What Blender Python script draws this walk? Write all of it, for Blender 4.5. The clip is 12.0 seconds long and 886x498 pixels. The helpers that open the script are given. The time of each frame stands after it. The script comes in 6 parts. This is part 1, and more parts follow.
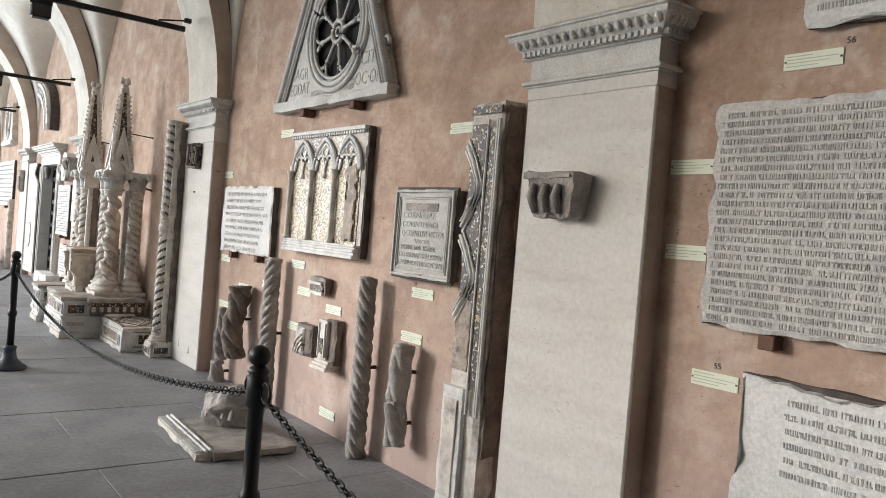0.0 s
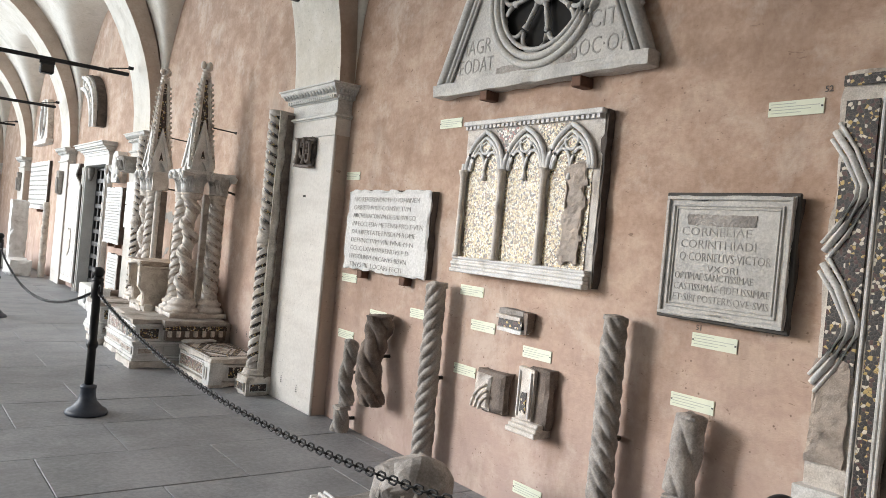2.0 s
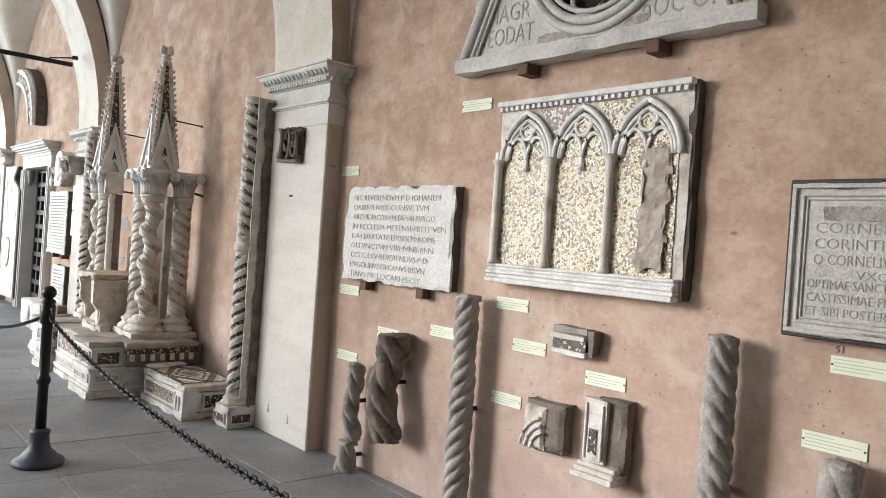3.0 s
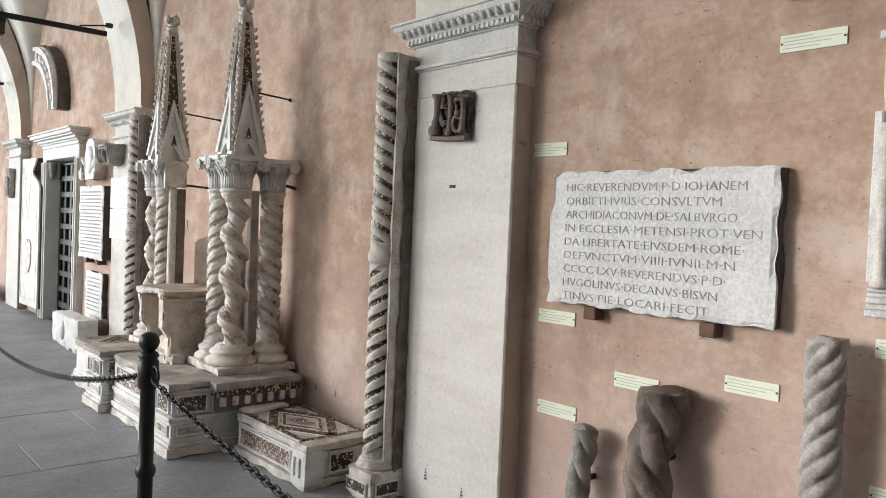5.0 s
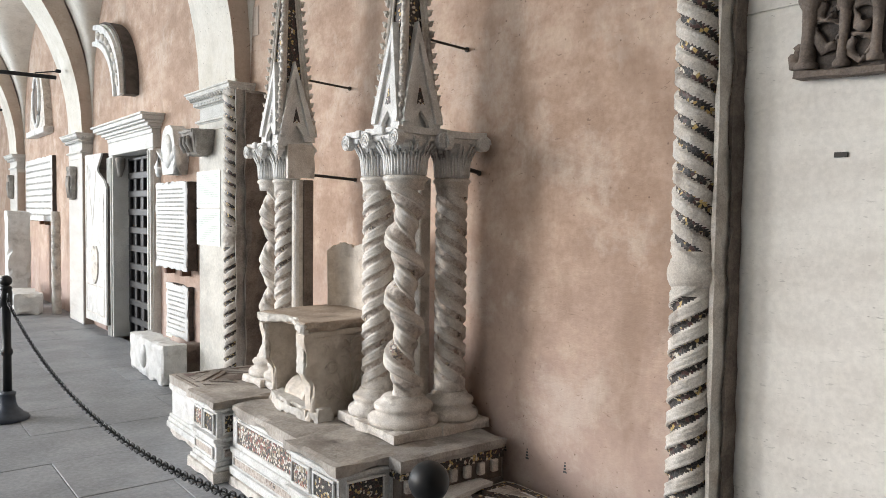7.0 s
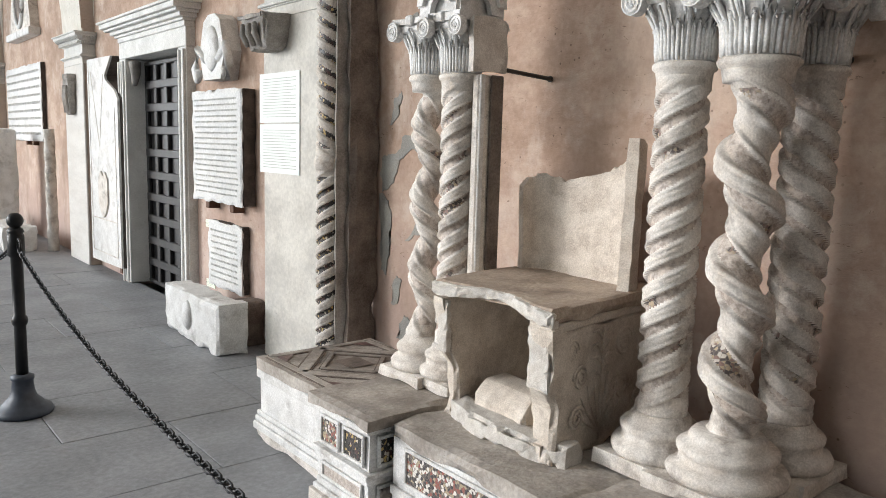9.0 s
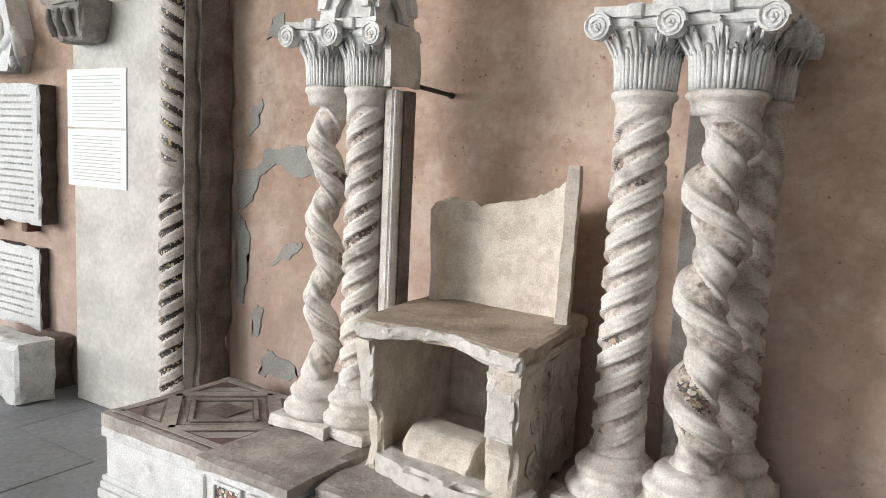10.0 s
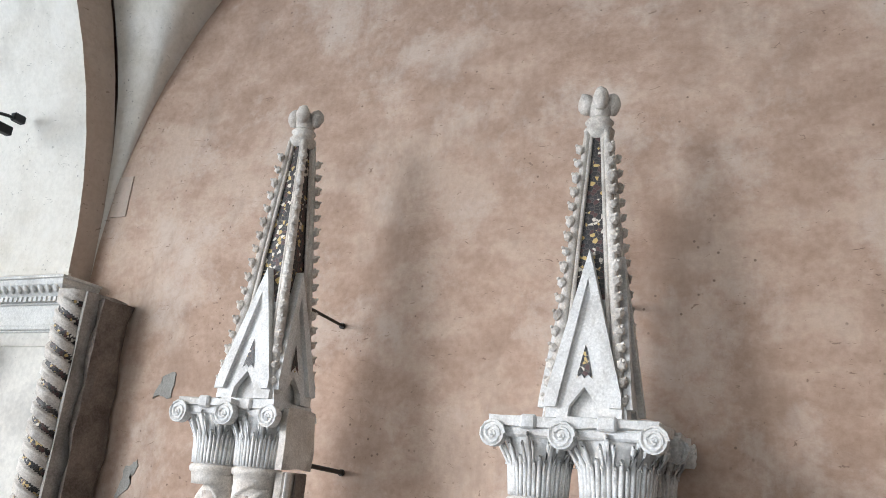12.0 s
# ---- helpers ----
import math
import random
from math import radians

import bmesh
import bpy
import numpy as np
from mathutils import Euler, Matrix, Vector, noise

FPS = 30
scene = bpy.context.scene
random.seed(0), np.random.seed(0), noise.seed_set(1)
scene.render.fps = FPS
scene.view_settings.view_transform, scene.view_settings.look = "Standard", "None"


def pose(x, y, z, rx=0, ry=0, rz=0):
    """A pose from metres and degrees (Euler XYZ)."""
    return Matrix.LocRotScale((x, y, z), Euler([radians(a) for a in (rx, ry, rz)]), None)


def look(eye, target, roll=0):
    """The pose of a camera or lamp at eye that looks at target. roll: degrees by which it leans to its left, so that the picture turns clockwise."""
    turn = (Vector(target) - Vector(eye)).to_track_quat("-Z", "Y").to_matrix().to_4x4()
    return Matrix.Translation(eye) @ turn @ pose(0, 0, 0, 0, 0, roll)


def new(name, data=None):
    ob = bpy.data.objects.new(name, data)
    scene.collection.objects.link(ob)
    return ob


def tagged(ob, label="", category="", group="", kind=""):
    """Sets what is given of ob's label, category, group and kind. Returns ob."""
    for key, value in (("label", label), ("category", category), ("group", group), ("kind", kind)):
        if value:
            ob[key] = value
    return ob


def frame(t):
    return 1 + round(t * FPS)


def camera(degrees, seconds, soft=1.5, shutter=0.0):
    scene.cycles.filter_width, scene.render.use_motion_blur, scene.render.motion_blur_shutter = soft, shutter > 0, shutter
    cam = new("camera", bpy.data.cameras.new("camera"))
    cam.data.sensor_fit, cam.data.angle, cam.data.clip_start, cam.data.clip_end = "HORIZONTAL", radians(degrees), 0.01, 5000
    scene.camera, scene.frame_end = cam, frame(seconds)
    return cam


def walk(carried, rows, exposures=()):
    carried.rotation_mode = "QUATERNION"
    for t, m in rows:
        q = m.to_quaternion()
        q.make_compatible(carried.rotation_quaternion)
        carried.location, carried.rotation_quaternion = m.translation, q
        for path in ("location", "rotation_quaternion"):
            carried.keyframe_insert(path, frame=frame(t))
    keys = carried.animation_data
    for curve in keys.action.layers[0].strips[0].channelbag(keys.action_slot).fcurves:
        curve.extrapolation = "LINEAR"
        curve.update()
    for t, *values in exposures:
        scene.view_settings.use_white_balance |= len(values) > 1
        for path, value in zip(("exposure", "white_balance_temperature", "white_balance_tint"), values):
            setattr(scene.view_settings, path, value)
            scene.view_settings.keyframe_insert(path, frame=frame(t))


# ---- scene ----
cam = camera(60.4, 12.0, soft=0.5)
PATH = [
    (0, (-0.091, 0.048, 1.356), (1.126, 1.634, 1.317), 4.7),
    (0.5, (-0.138, 0.472, 1.346), (1.057, 2.076, 1.311), 5.6),
    (1, (-0.228, 0.875, 1.342), (0.965, 2.48, 1.314), 6.0),
    (1.5, (-0.227, 1.302, 1.331), (0.965, 2.907, 1.304), 5.0),
    (2, (-0.272, 1.714, 1.312), (0.93, 3.312, 1.293), 5.4),
    (2.5, (-0.267, 2.102, 1.3), (1.001, 3.649, 1.291), 4.8),
    (2.7, (-0.213, 2.269, 1.303), (1.075, 3.799, 1.298), 4.5),
    (4.3, (-0.062, 3.604, 1.349), (1.269, 5.096, 1.301), 3.1),
    (4.5, (-0.058, 3.778, 1.346), (1.263, 5.279, 1.29), 3.2),
    (5, (-0.067, 4.195, 1.369), (1.237, 5.71, 1.307), 2.4),
    (5.5, (0.024, 4.614, 1.378), (1.303, 6.15, 1.315), 1.4),
    (6, (0.033, 5.04, 1.371), (1.275, 6.606, 1.298), 1.5),
    (6.5, (0.039, 5.424, 1.364), (1.283, 6.989, 1.29), 0.7),
    (7, (0.131, 5.875, 1.375), (1.353, 7.456, 1.284), 0.7),
    (7.5, (0.095, 6.294, 1.352), (1.282, 7.897, 1.214), 1.7),
    (7.7, (0.107, 6.455, 1.356), (1.291, 8.058, 1.191), 1.4),
    (9.5, (0.231, 7.938, 1.298), (1.599, 9.356, 0.957), 1.5),
    (10, (0.073, 8.129, 1.361), (1.737, 9.209, 1.111), 2.7),
    (10.5, (0.026, 8.169, 1.438), (1.764, 9.158, 1.458), 2.8),
    (11, (0.005, 8.168, 1.523), (1.749, 9.078, 1.886), 4.6),
    (11.5, (-0.008, 8.17, 1.564), (1.706, 9.046, 2.108), 5.0),
    (12, (0.002, 8.17, 1.544), (1.726, 8.992, 2.141), 4.9),
]
walk(cam, [(t, look(eye, target, roll)) for t, eye, target, roll in PATH],
     exposures=[(0, 0.08, 6300, 10), (2, 0.08, 6300, 10), (4.5, -0.1, 6300, 10), (5.5, -0.12, 6300, 10), (6.5, -0.08, 6300, 10), (7.5, -0.08, 6300, 10), (9.5, -0.32, 6300, 10), (10.4, -0.22, 6300, 10), (11.2, -0.15, 6050, 10), (12, -0.12, 5950, 10)])

# ---- world, sun, exposure ----
world = bpy.data.worlds.new("sky")
scene.world = world
world.use_nodes = True
_bg = world.node_tree.nodes["Background"]
_sky = world.node_tree.nodes.new("ShaderNodeTexSky")
_sky.sky_type = "NISHITA"
_sky.sun_disc = False
_sky.sun_elevation, _sky.sun_rotation = radians(14), radians(-51)
_sky.air_density, _sky.dust_density = 1.0, 2.5
world.node_tree.links.new(_sky.outputs[0], _bg.inputs[0])
_bg.inputs[1].default_value = 0.1

sun_data = bpy.data.lights.new("sun", "SUN")
sun_data.energy, sun_data.angle, sun_data.color = 3.2, radians(20), (0.98, 0.98, 1.0)
sun = new("sun", sun_data)
sun.matrix_world = look((-10, 8.0, 3.2), (0, 0, 0))

# added area lamps for garth daylight at the unseen arches, brighter to the north
for k, power in enumerate((22, 60, 140, 175, 205, 215)):
    ld = bpy.data.lights.new("arcade_fill_lamp", "AREA")
    ld.shape, ld.size, ld.size_y, ld.energy, ld.color = "RECTANGLE", 3.3, 3.0, power, (0.9, 0.96, 1.0)
    lo = new("arcade_fill_lamp", ld)
    ld.spread = radians(125)
    yc = 4.55 + 4.6 * k
    lo.matrix_world = look((-3.25, yc, 2.35), (2.4, yc - 4.4, 3.4))

# ---- materials ----
def nd(nt, kind, **kw):
    n = nt.nodes.new(kind)
    for k, v in kw.items():
        n.inputs[k].default_value = v
    return n

def rgb(c):
    return (c[0], c[1], c[2], 1)

def ramp(nt, fac, stops):
    n = nt.nodes.new("ShaderNodeValToRGB")
    e = n.color_ramp.elements
    while len(e) < len(stops):
        e.new(0.5)
    for el, (p, c) in zip(e, stops):
        el.position, el.color = p, rgb(c)
    nt.links.new(fac, n.inputs[0])
    return n.outputs[0]

def mix(nt, fac, a, b, mode="MIX"):
    n = nt.nodes.new("ShaderNodeMix")
    n.data_type, n.blend_type = "RGBA", mode
    for sock, v in ((n.inputs[0], fac), (n.inputs[6], a), (n.inputs[7], b)):
        if isinstance(v, (int, float)):
            sock.default_value = v
        elif isinstance(v, tuple):
            sock.default_value = rgb(v)
        else:
            nt.links.new(v, sock)
    return n.outputs[2]

def base_mat(name, rough=0.8, metal=0.0):
    m = bpy.data.materials.new(name)
    m.use_nodes = True
    nt = m.node_tree
    b = nt.nodes["Principled BSDF"]
    b.inputs["Roughness"].default_value, b.inputs["Metallic"].default_value = rough, metal
    pos = nt.nodes.new("ShaderNodeNewGeometry").outputs["Position"]
    return m, nt, b, pos

def scaled(nt, pos, s):
    n = nt.nodes.new("ShaderNodeMapping")
    n.inputs["Scale"].default_value = s
    nt.links.new(pos, n.inputs["Vector"])
    return n.outputs[0]

def noise_tex(nt, pos, scale, detail=4, rough=0.6):
    n = nd(nt, "ShaderNodeTexNoise", Scale=scale, Detail=detail, Roughness=rough)
    nt.links.new(pos, n.inputs["Vector"])
    return n.outputs["Fac"]

def bump(nt, bsdf, heights, dist=0.004, strength=0.5):
    prev = None
    for h, st in heights:
        n = nd(nt, "ShaderNodeBump", Strength=st * strength, Distance=dist)
        nt.links.new(h, n.inputs["Height"])
        if prev:
            nt.links.new(prev, n.inputs["Normal"])
        prev = n.outputs[0]
    nt.links.new(prev, bsdf.inputs["Normal"])

def stone(name, light, dark, stain=None, scale=6.0, stain_at=(0.55, 0.72), rough=0.75, bumpy=0.5, stretch=(1, 1, 1), pits=True, spec=0.3, grain=0.32, flecks=False):
    m, nt, b, pos = base_mat(name, rough)
    b.inputs["Specular IOR Level"].default_value = spec
    p = scaled(nt, pos, stretch)
    big = noise_tex(nt, p, scale, 5, 0.6)
    fine = noise_tex(nt, pos, scale * 14, 4, 0.7)
    col = ramp(nt, big, [(0.38, dark), (0.60, light)])
    col = mix(nt, grain, col, ramp(nt, fine, [(0.38, tuple(c * 0.45 for c in dark)), (0.65, tuple(min(1, c * 1.1) for c in light))]))
    if stain:
        st = noise_tex(nt, p, scale * 0.55, 6, 0.7)
        col = mix(nt, ramp(nt, st, [(stain_at[0], (0, 0, 0)), (stain_at[1], (0.8, 0.8, 0.8))]), col, stain)
    if pits:
        v = nd(nt, "ShaderNodeTexVoronoi", Scale=scale * 9)
        nt.links.new(scaled(nt, pos, (1, 1, 2.2)), v.inputs["Vector"])
        pm = ramp(nt, v.outputs["Distance"], [(0.05, (0.75, 0.75, 0.75)), (0.16, (0, 0, 0))])
        gate = ramp(nt, noise_tex(nt, pos, scale * 2, 3), [(0.52, (0, 0, 0)), (0.62, (1, 1, 1))])
        col = mix(nt, mix(nt, 1.0, pm, gate, "MULTIPLY"), col, tuple(c * 0.45 for c in dark))
    if flecks:
        fl = nd(nt, "ShaderNodeTexNoise", Scale=22.0, Detail=4, Roughness=0.75)
        nt.links.new(scaled(nt, pos, (1, 1, 3.5)), fl.inputs["Vector"])
        where = ramp(nt, noise_tex(nt, pos, 2.2, 3), [(0.42, (0.15, 0.15, 0.15)), (0.62, (1, 1, 1))])
        col = mix(nt, mix(nt, 1.0, ramp(nt, fl.outputs["Fac"], [(0.32, (0.85, 0.85, 0.85)), (0.39, (0, 0, 0))]), where, "MULTIPLY"), col, tuple(c * 0.55 for c in dark))
    nt.links.new(col, b.inputs["Base Color"])
    bump(nt, b, [(big, 0.8), (fine, 0.7)], 0.009, bumpy)
    return m

def plaster(name, c1, c2, c3, low, pale):
    """Old lime plaster: cloudy tint, brush strokes, scratches, and a damp pinkish zone near the ground."""
    m, nt, b, pos = base_mat(name, 0.9)
    b.inputs["Specular IOR Level"].default_value = 0.2
    big = noise_tex(nt, pos, 0.9, 4, 0.6)
    mid = noise_tex(nt, scaled(nt, pos, (1, 1, 1.7)), 4.5, 5, 0.65)
    fine = noise_tex(nt, pos, 42, 5, 0.7)
    col = ramp(nt, mix(nt, 0.5, big, mid), [(0.42, c1), (0.5, c2), (0.58, c3)])
    col = mix(nt, 0.2, col, ramp(nt, fine, [(0.36, tuple(c * 0.6 for c in c1)), (0.62, c3)]))
    sep = nt.nodes.new("ShaderNodeSeparateXYZ")
    nt.links.new(pos, sep.inputs[0])
    zz = nt.nodes.new("ShaderNodeMath")
    zz.operation = "MULTIPLY_ADD"
    zz.inputs[1].default_value = 1.0
    nt.links.new(sep.outputs[2], zz.inputs[0])
    wob = nt.nodes.new("ShaderNodeMath")
    wob.operation = "MULTIPLY"
    wob.inputs[1].default_value = 0.9
    nt.links.new(mid, wob.inputs[0])
    nt.links.new(wob.outputs[0], zz.inputs[2])
    lowm = ramp(nt, zz.outputs[0], [(0.55, (1, 1, 1)), (1.0, (0, 0, 0))])
    mm = nt.nodes.new("ShaderNodeMapRange")
    mm.inputs[1].default_value, mm.inputs[2].default_value = 0.5, 1.75
    mm.inputs[3].default_value, mm.inputs[4].default_value = 0.8, 0.0
    nt.links.new(zz.outputs[0], mm.inputs[0])
    col = mix(nt, mm.outputs[0], col, low)
    pl = nd(nt, "ShaderNodeTexNoise", Scale=2.6, Detail=8, Roughness=0.72, Distortion=0.15)
    nt.links.new(pos, pl.inputs["Vector"])
    col = mix(nt, ramp(nt, pl.outputs["Fac"], [(0.52, (0, 0, 0)), (0.66, (0.7, 0.7, 0.7))]), col, pale)
    # fine dark pocks and short scratches
    sc = nd(nt, "ShaderNodeTexNoise", Scale=16.0, Detail=3, Roughness=0.8, Distortion=1.2)
    nt.links.new(scaled(nt, pos, (1, 1, 2.4)), sc.inputs["Vector"])
    spk = ramp(nt, sc.outputs["Fac"], [(0.30, (0.75, 0.75, 0.75)), (0.345, (0, 0, 0))])
    col = mix(nt, spk, col, tuple(c * 0.55 for c in c1))
    # brownish weathering in soft vertical drifts
    dr = nd(nt, "ShaderNodeTexNoise", Scale=1.7, Detail=6, Roughness=0.65, Distortion=0.1)
    nt.links.new(scaled(nt, pos, (1, 1.5, 0.7)), dr.inputs["Vector"])
    col = mix(nt, ramp(nt, dr.outputs["Fac"], [(0.53, (0, 0, 0)), (0.68, (0.55, 0.55, 0.55))]), col, tuple(c * 0.72 for c in c1))
    # small dark pits
    pk = nd(nt, "ShaderNodeTexVoronoi", Scale=24.0)
    nt.links.new(pos, pk.inputs["Vector"])
    gate = ramp(nt, noise_tex(nt, pos, 3.5, 4), [(0.5, (0, 0, 0)), (0.6, (1, 1, 1))])
    col = mix(nt, mix(nt, 1.0, ramp(nt, pk.outputs["Distance"], [(0.07, (0.8, 0.8, 0.8)), (0.13, (0, 0, 0))]), gate, "MULTIPLY"), col, tuple(c * 0.4 for c in c1))
    nt.links.new(col, b.inputs["Base Color"])
    bump(nt, b, [(big, 0.5), (mid, 0.7), (fine, 0.5), (sc.outputs["Fac"], 0.4)], 0.01, 0.55)
    return m

def mosaic(name, cols, scale=70, rough=0.35, square=False, lost=None, grout=(0.2, 0.17, 0.14)):
    m, nt, b, pos = base_mat(name, rough)
    v = nd(nt, "ShaderNodeTexVoronoi", Scale=scale)
    v.feature = "F1"
    if square:
        v.distance = "CHEBYCHEV"
        v.inputs["Randomness"].default_value = 0.35
    nt.links.new(pos, v.inputs["Vector"])
    sepc = nt.nodes.new("ShaderNodeSeparateColor")
    nt.links.new(v.outputs["Color"], sepc.inputs[0])
    n = nt.nodes.new("ShaderNodeValToRGB")
    n.color_ramp.interpolation = "CONSTANT"
    e = n.color_ramp.elements
    while len(e) < len(cols):
        e.new(0.5)
    for el, (p, c) in zip(e, cols):
        el.position, el.color = p, rgb(c)
    nt.links.new(sepc.outputs[0], n.inputs[0])
    edge = nd(nt, "ShaderNodeTexVoronoi", Scale=scale)
    edge.feature = "DISTANCE_TO_EDGE"
    nt.links.new(pos, edge.inputs["Vector"])
    joint = ramp(nt, edge.outputs["Distance"], [(0.02, (1, 1, 1)), (0.07, (0, 0, 0))])
    col = mix(nt, joint, n.outputs[0], grout)
    if lost:
        st = noise_tex(nt, pos, 7, 4, 0.6)
        col = mix(nt, ramp(nt, st, [(lost - 0.03, (0, 0, 0)), (lost + 0.03, (1, 1, 1))]), col, ramp(nt, noise_tex(nt, pos, 60, 4, 0.7), [(0.36, (0.3, 0.25, 0.215)), (0.6, (0.56, 0.49, 0.43))]))
    nt.links.new(col, b.inputs["Base Color"])
    bump(nt, b, [(edge.outputs["Distance"], 1.0)], 0.003, 0.6)
    return m

def plain(name, c, rough=0.6, metal=0.0, var=0.15, scale=20, bumpy=0.15, spec=0.5):
    m, nt, b, pos = base_mat(name, rough, metal)
    b.inputs["Specular IOR Level"].default_value = spec
    f1 = noise_tex(nt, pos, scale, 5, 0.65)
    col = ramp(nt, f1, [(0.3, tuple(x * (1 - var) for x in c)), (0.7, tuple(min(1, x * (1 + var)) for x in c))])
    nt.links.new(col, b.inputs["Base Color"])
    bump(nt, b, [(f1, 1.0)], 0.002, bumpy)
    return m

M_WALL = plaster("terracotta_plaster", (0.38, 0.262, 0.196), (0.465, 0.332, 0.256), (0.55, 0.425, 0.34), (0.48, 0.37, 0.33), (0.6, 0.51, 0.44))
M_VAULT = plaster("cream_limewash", (0.68, 0.64, 0.56), (0.73, 0.69, 0.62), (0.78, 0.745, 0.68), (0.73, 0.69, 0.63), (0.8, 0.77, 0.72))
# darker beige for arch sides, pilaster returns and the hatch plate
M_ARCHSIDE = plaster("darker_beige_plaster", (0.46, 0.37, 0.30), (0.50, 0.41, 0.34), (0.54, 0.45, 0.38), (0.5, 0.41, 0.35), (0.58, 0.5, 0.43))
M_PATCH = stone("grey_cement_patch", (0.38, 0.37, 0.34), (0.29, 0.28, 0.26), scale=9, rough=0.95)
M_TRAV = stone("travertine_wash", (0.72, 0.695, 0.655), (0.64, 0.61, 0.57), (0.46, 0.42, 0.375), scale=3.5, stain_at=(0.62, 0.85), stretch=(1, 0.5, 2.2), bumpy=0.09, grain=0.16, flecks=True)
M_PIL2 = stone("stained_pilaster_wash", (0.72, 0.69, 0.63), (0.58, 0.55, 0.5), (0.38, 0.37, 0.35), scale=3.0, stain_at=(0.5, 0.72), stretch=(1, 1, 1.4), bumpy=0.3, grain=0.2)
M_CAP = stone("grey_white_stucco", (0.75, 0.74, 0.71), (0.62, 0.61, 0.58), (0.42, 0.41, 0.39), scale=7, rough=0.8, bumpy=0.4)
M_MARB = stone("weathered_white_marble", (0.78, 0.735, 0.675), (0.55, 0.49, 0.43), (0.2, 0.165, 0.14), scale=13, stain_at=(0.52, 0.68), bumpy=0.6, rough=0.6)
M_MARB2 = stone("clean_white_marble", (0.8, 0.79, 0.77), (0.62, 0.605, 0.58), (0.29, 0.265, 0.24), scale=10, stain_at=(0.55, 0.72), bumpy=0.4, rough=0.6)
M_GREYM = stone("grey_worn_marble", (0.46, 0.425, 0.39), (0.25, 0.228, 0.208), (0.13, 0.12, 0.11), scale=8, stain_at=(0.5, 0.72), bumpy=0.6)
M_BROWNM = stone("brown_patinated_marble", (0.24, 0.195, 0.165), (0.11, 0.088, 0.074), (0.045, 0.037, 0.033), scale=8, stain_at=(0.52, 0.75), bumpy=0.6)
M_ROUGH = stone("rough_mortar_bed", (0.6, 0.52, 0.45), (0.4, 0.34, 0.29), (0.25, 0.21, 0.18), scale=22, stain_at=(0.5, 0.7), bumpy=0.9)
M_THRONE = stone("pale_worn_limestone", (0.725, 0.655, 0.57), (0.53, 0.455, 0.38), (0.27, 0.215, 0.17), scale=14, stain_at=(0.54, 0.76), bumpy=0.8)
M_SEAT = stone("brown_stained_limestone", (0.52, 0.43, 0.345), (0.33, 0.26, 0.205), (0.17, 0.13, 0.1), scale=6, stain_at=(0.48, 0.7), bumpy=0.6)
M_CUT = stone("fresh_tooled_limestone", (0.8, 0.76, 0.7), (0.6, 0.55, 0.49), (0.38, 0.33, 0.28), scale=26, stain_at=(0.56, 0.74), bumpy=1.0)
M_TOP = stone("grey_brown_worn_top", (0.52, 0.475, 0.425), (0.34, 0.3, 0.26), (0.17, 0.145, 0.125), scale=5, stain_at=(0.46, 0.66), bumpy=0.6)
# near-black sides and backs of the pale slabs, also the blackened relief
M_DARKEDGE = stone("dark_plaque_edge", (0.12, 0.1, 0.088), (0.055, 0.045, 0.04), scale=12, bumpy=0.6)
M_PLAQ = stone("pale_inscribed_marble", (0.72, 0.715, 0.7), (0.6, 0.595, 0.58), (0.45, 0.44, 0.42), scale=5, stain_at=(0.6, 0.85), bumpy=0.3, rough=0.6)
M_PLAQG = stone("grey_inscribed_marble", (0.6, 0.585, 0.55), (0.45, 0.435, 0.41), (0.28, 0.27, 0.26), scale=6, stain_at=(0.55, 0.8), bumpy=0.4, rough=0.6)
M_LETTER = plain("letter_grey", (0.32, 0.31, 0.29), 0.85, var=0.3)
M_LETTERL = plain("letter_worn", (0.52, 0.51, 0.49), 0.85, var=0.3)
M_FLOOR = stone("grey_basalt_slab", (0.30, 0.305, 0.318), (0.21, 0.215, 0.225), (0.15, 0.15, 0.155), scale=2.6, stain_at=(0.5, 0.8), bumpy=0.25, rough=0.55, pits=False, spec=0.45)
M_JOINT = plain("floor_joint", (0.17, 0.17, 0.17), 0.95)
M_IRON = plain("black_painted_iron", (0.012, 0.0125, 0.014), 0.45, 0.0, var=0.3, spec=0.3)
M_BLUEIRON = plain("blue_grey_iron_foot", (0.045, 0.055, 0.075), 0.5, 0.0, var=0.25)
M_STEEL = plain("dark_iron_cramp", (0.05, 0.045, 0.04), 0.7, 0.3)
M_RUST = plain("rusty_bracket", (0.14, 0.075, 0.05), 0.85, 0.1, var=0.3)
M_PAPER = plain("pale_green_label_card", (0.72, 0.76, 0.62), 0.7, var=0.03)
M_SHEET = plain("white_notice_sheet", (0.74, 0.77, 0.74), 0.5, var=0.03)
M_INK = plain("printed_grey", (0.45, 0.48, 0.42), 0.8, var=0.1)
M_INKD = plain("printed_dark", (0.08, 0.08, 0.08), 0.8)
M_DOOR = plain("dark_oiled_wood", (0.03, 0.028, 0.028), 0.5, var=0.35, scale=9, spec=0.35)
M_ROSESHADE = plain("painted_recess_shade", (0.015, 0.014, 0.013), 0.95)
M_GOLD = mosaic("gold_star_mosaic", [(0.0, (0.62, 0.5, 0.27)), (0.3, (0.74, 0.7, 0.58)), (0.5, (0.26, 0.19, 0.1)), (0.66, (0.05, 0.045, 0.04)), (0.8, (0.7, 0.62, 0.44)), (0.94, (0.2, 0.08, 0.06))], 110, 0.3)
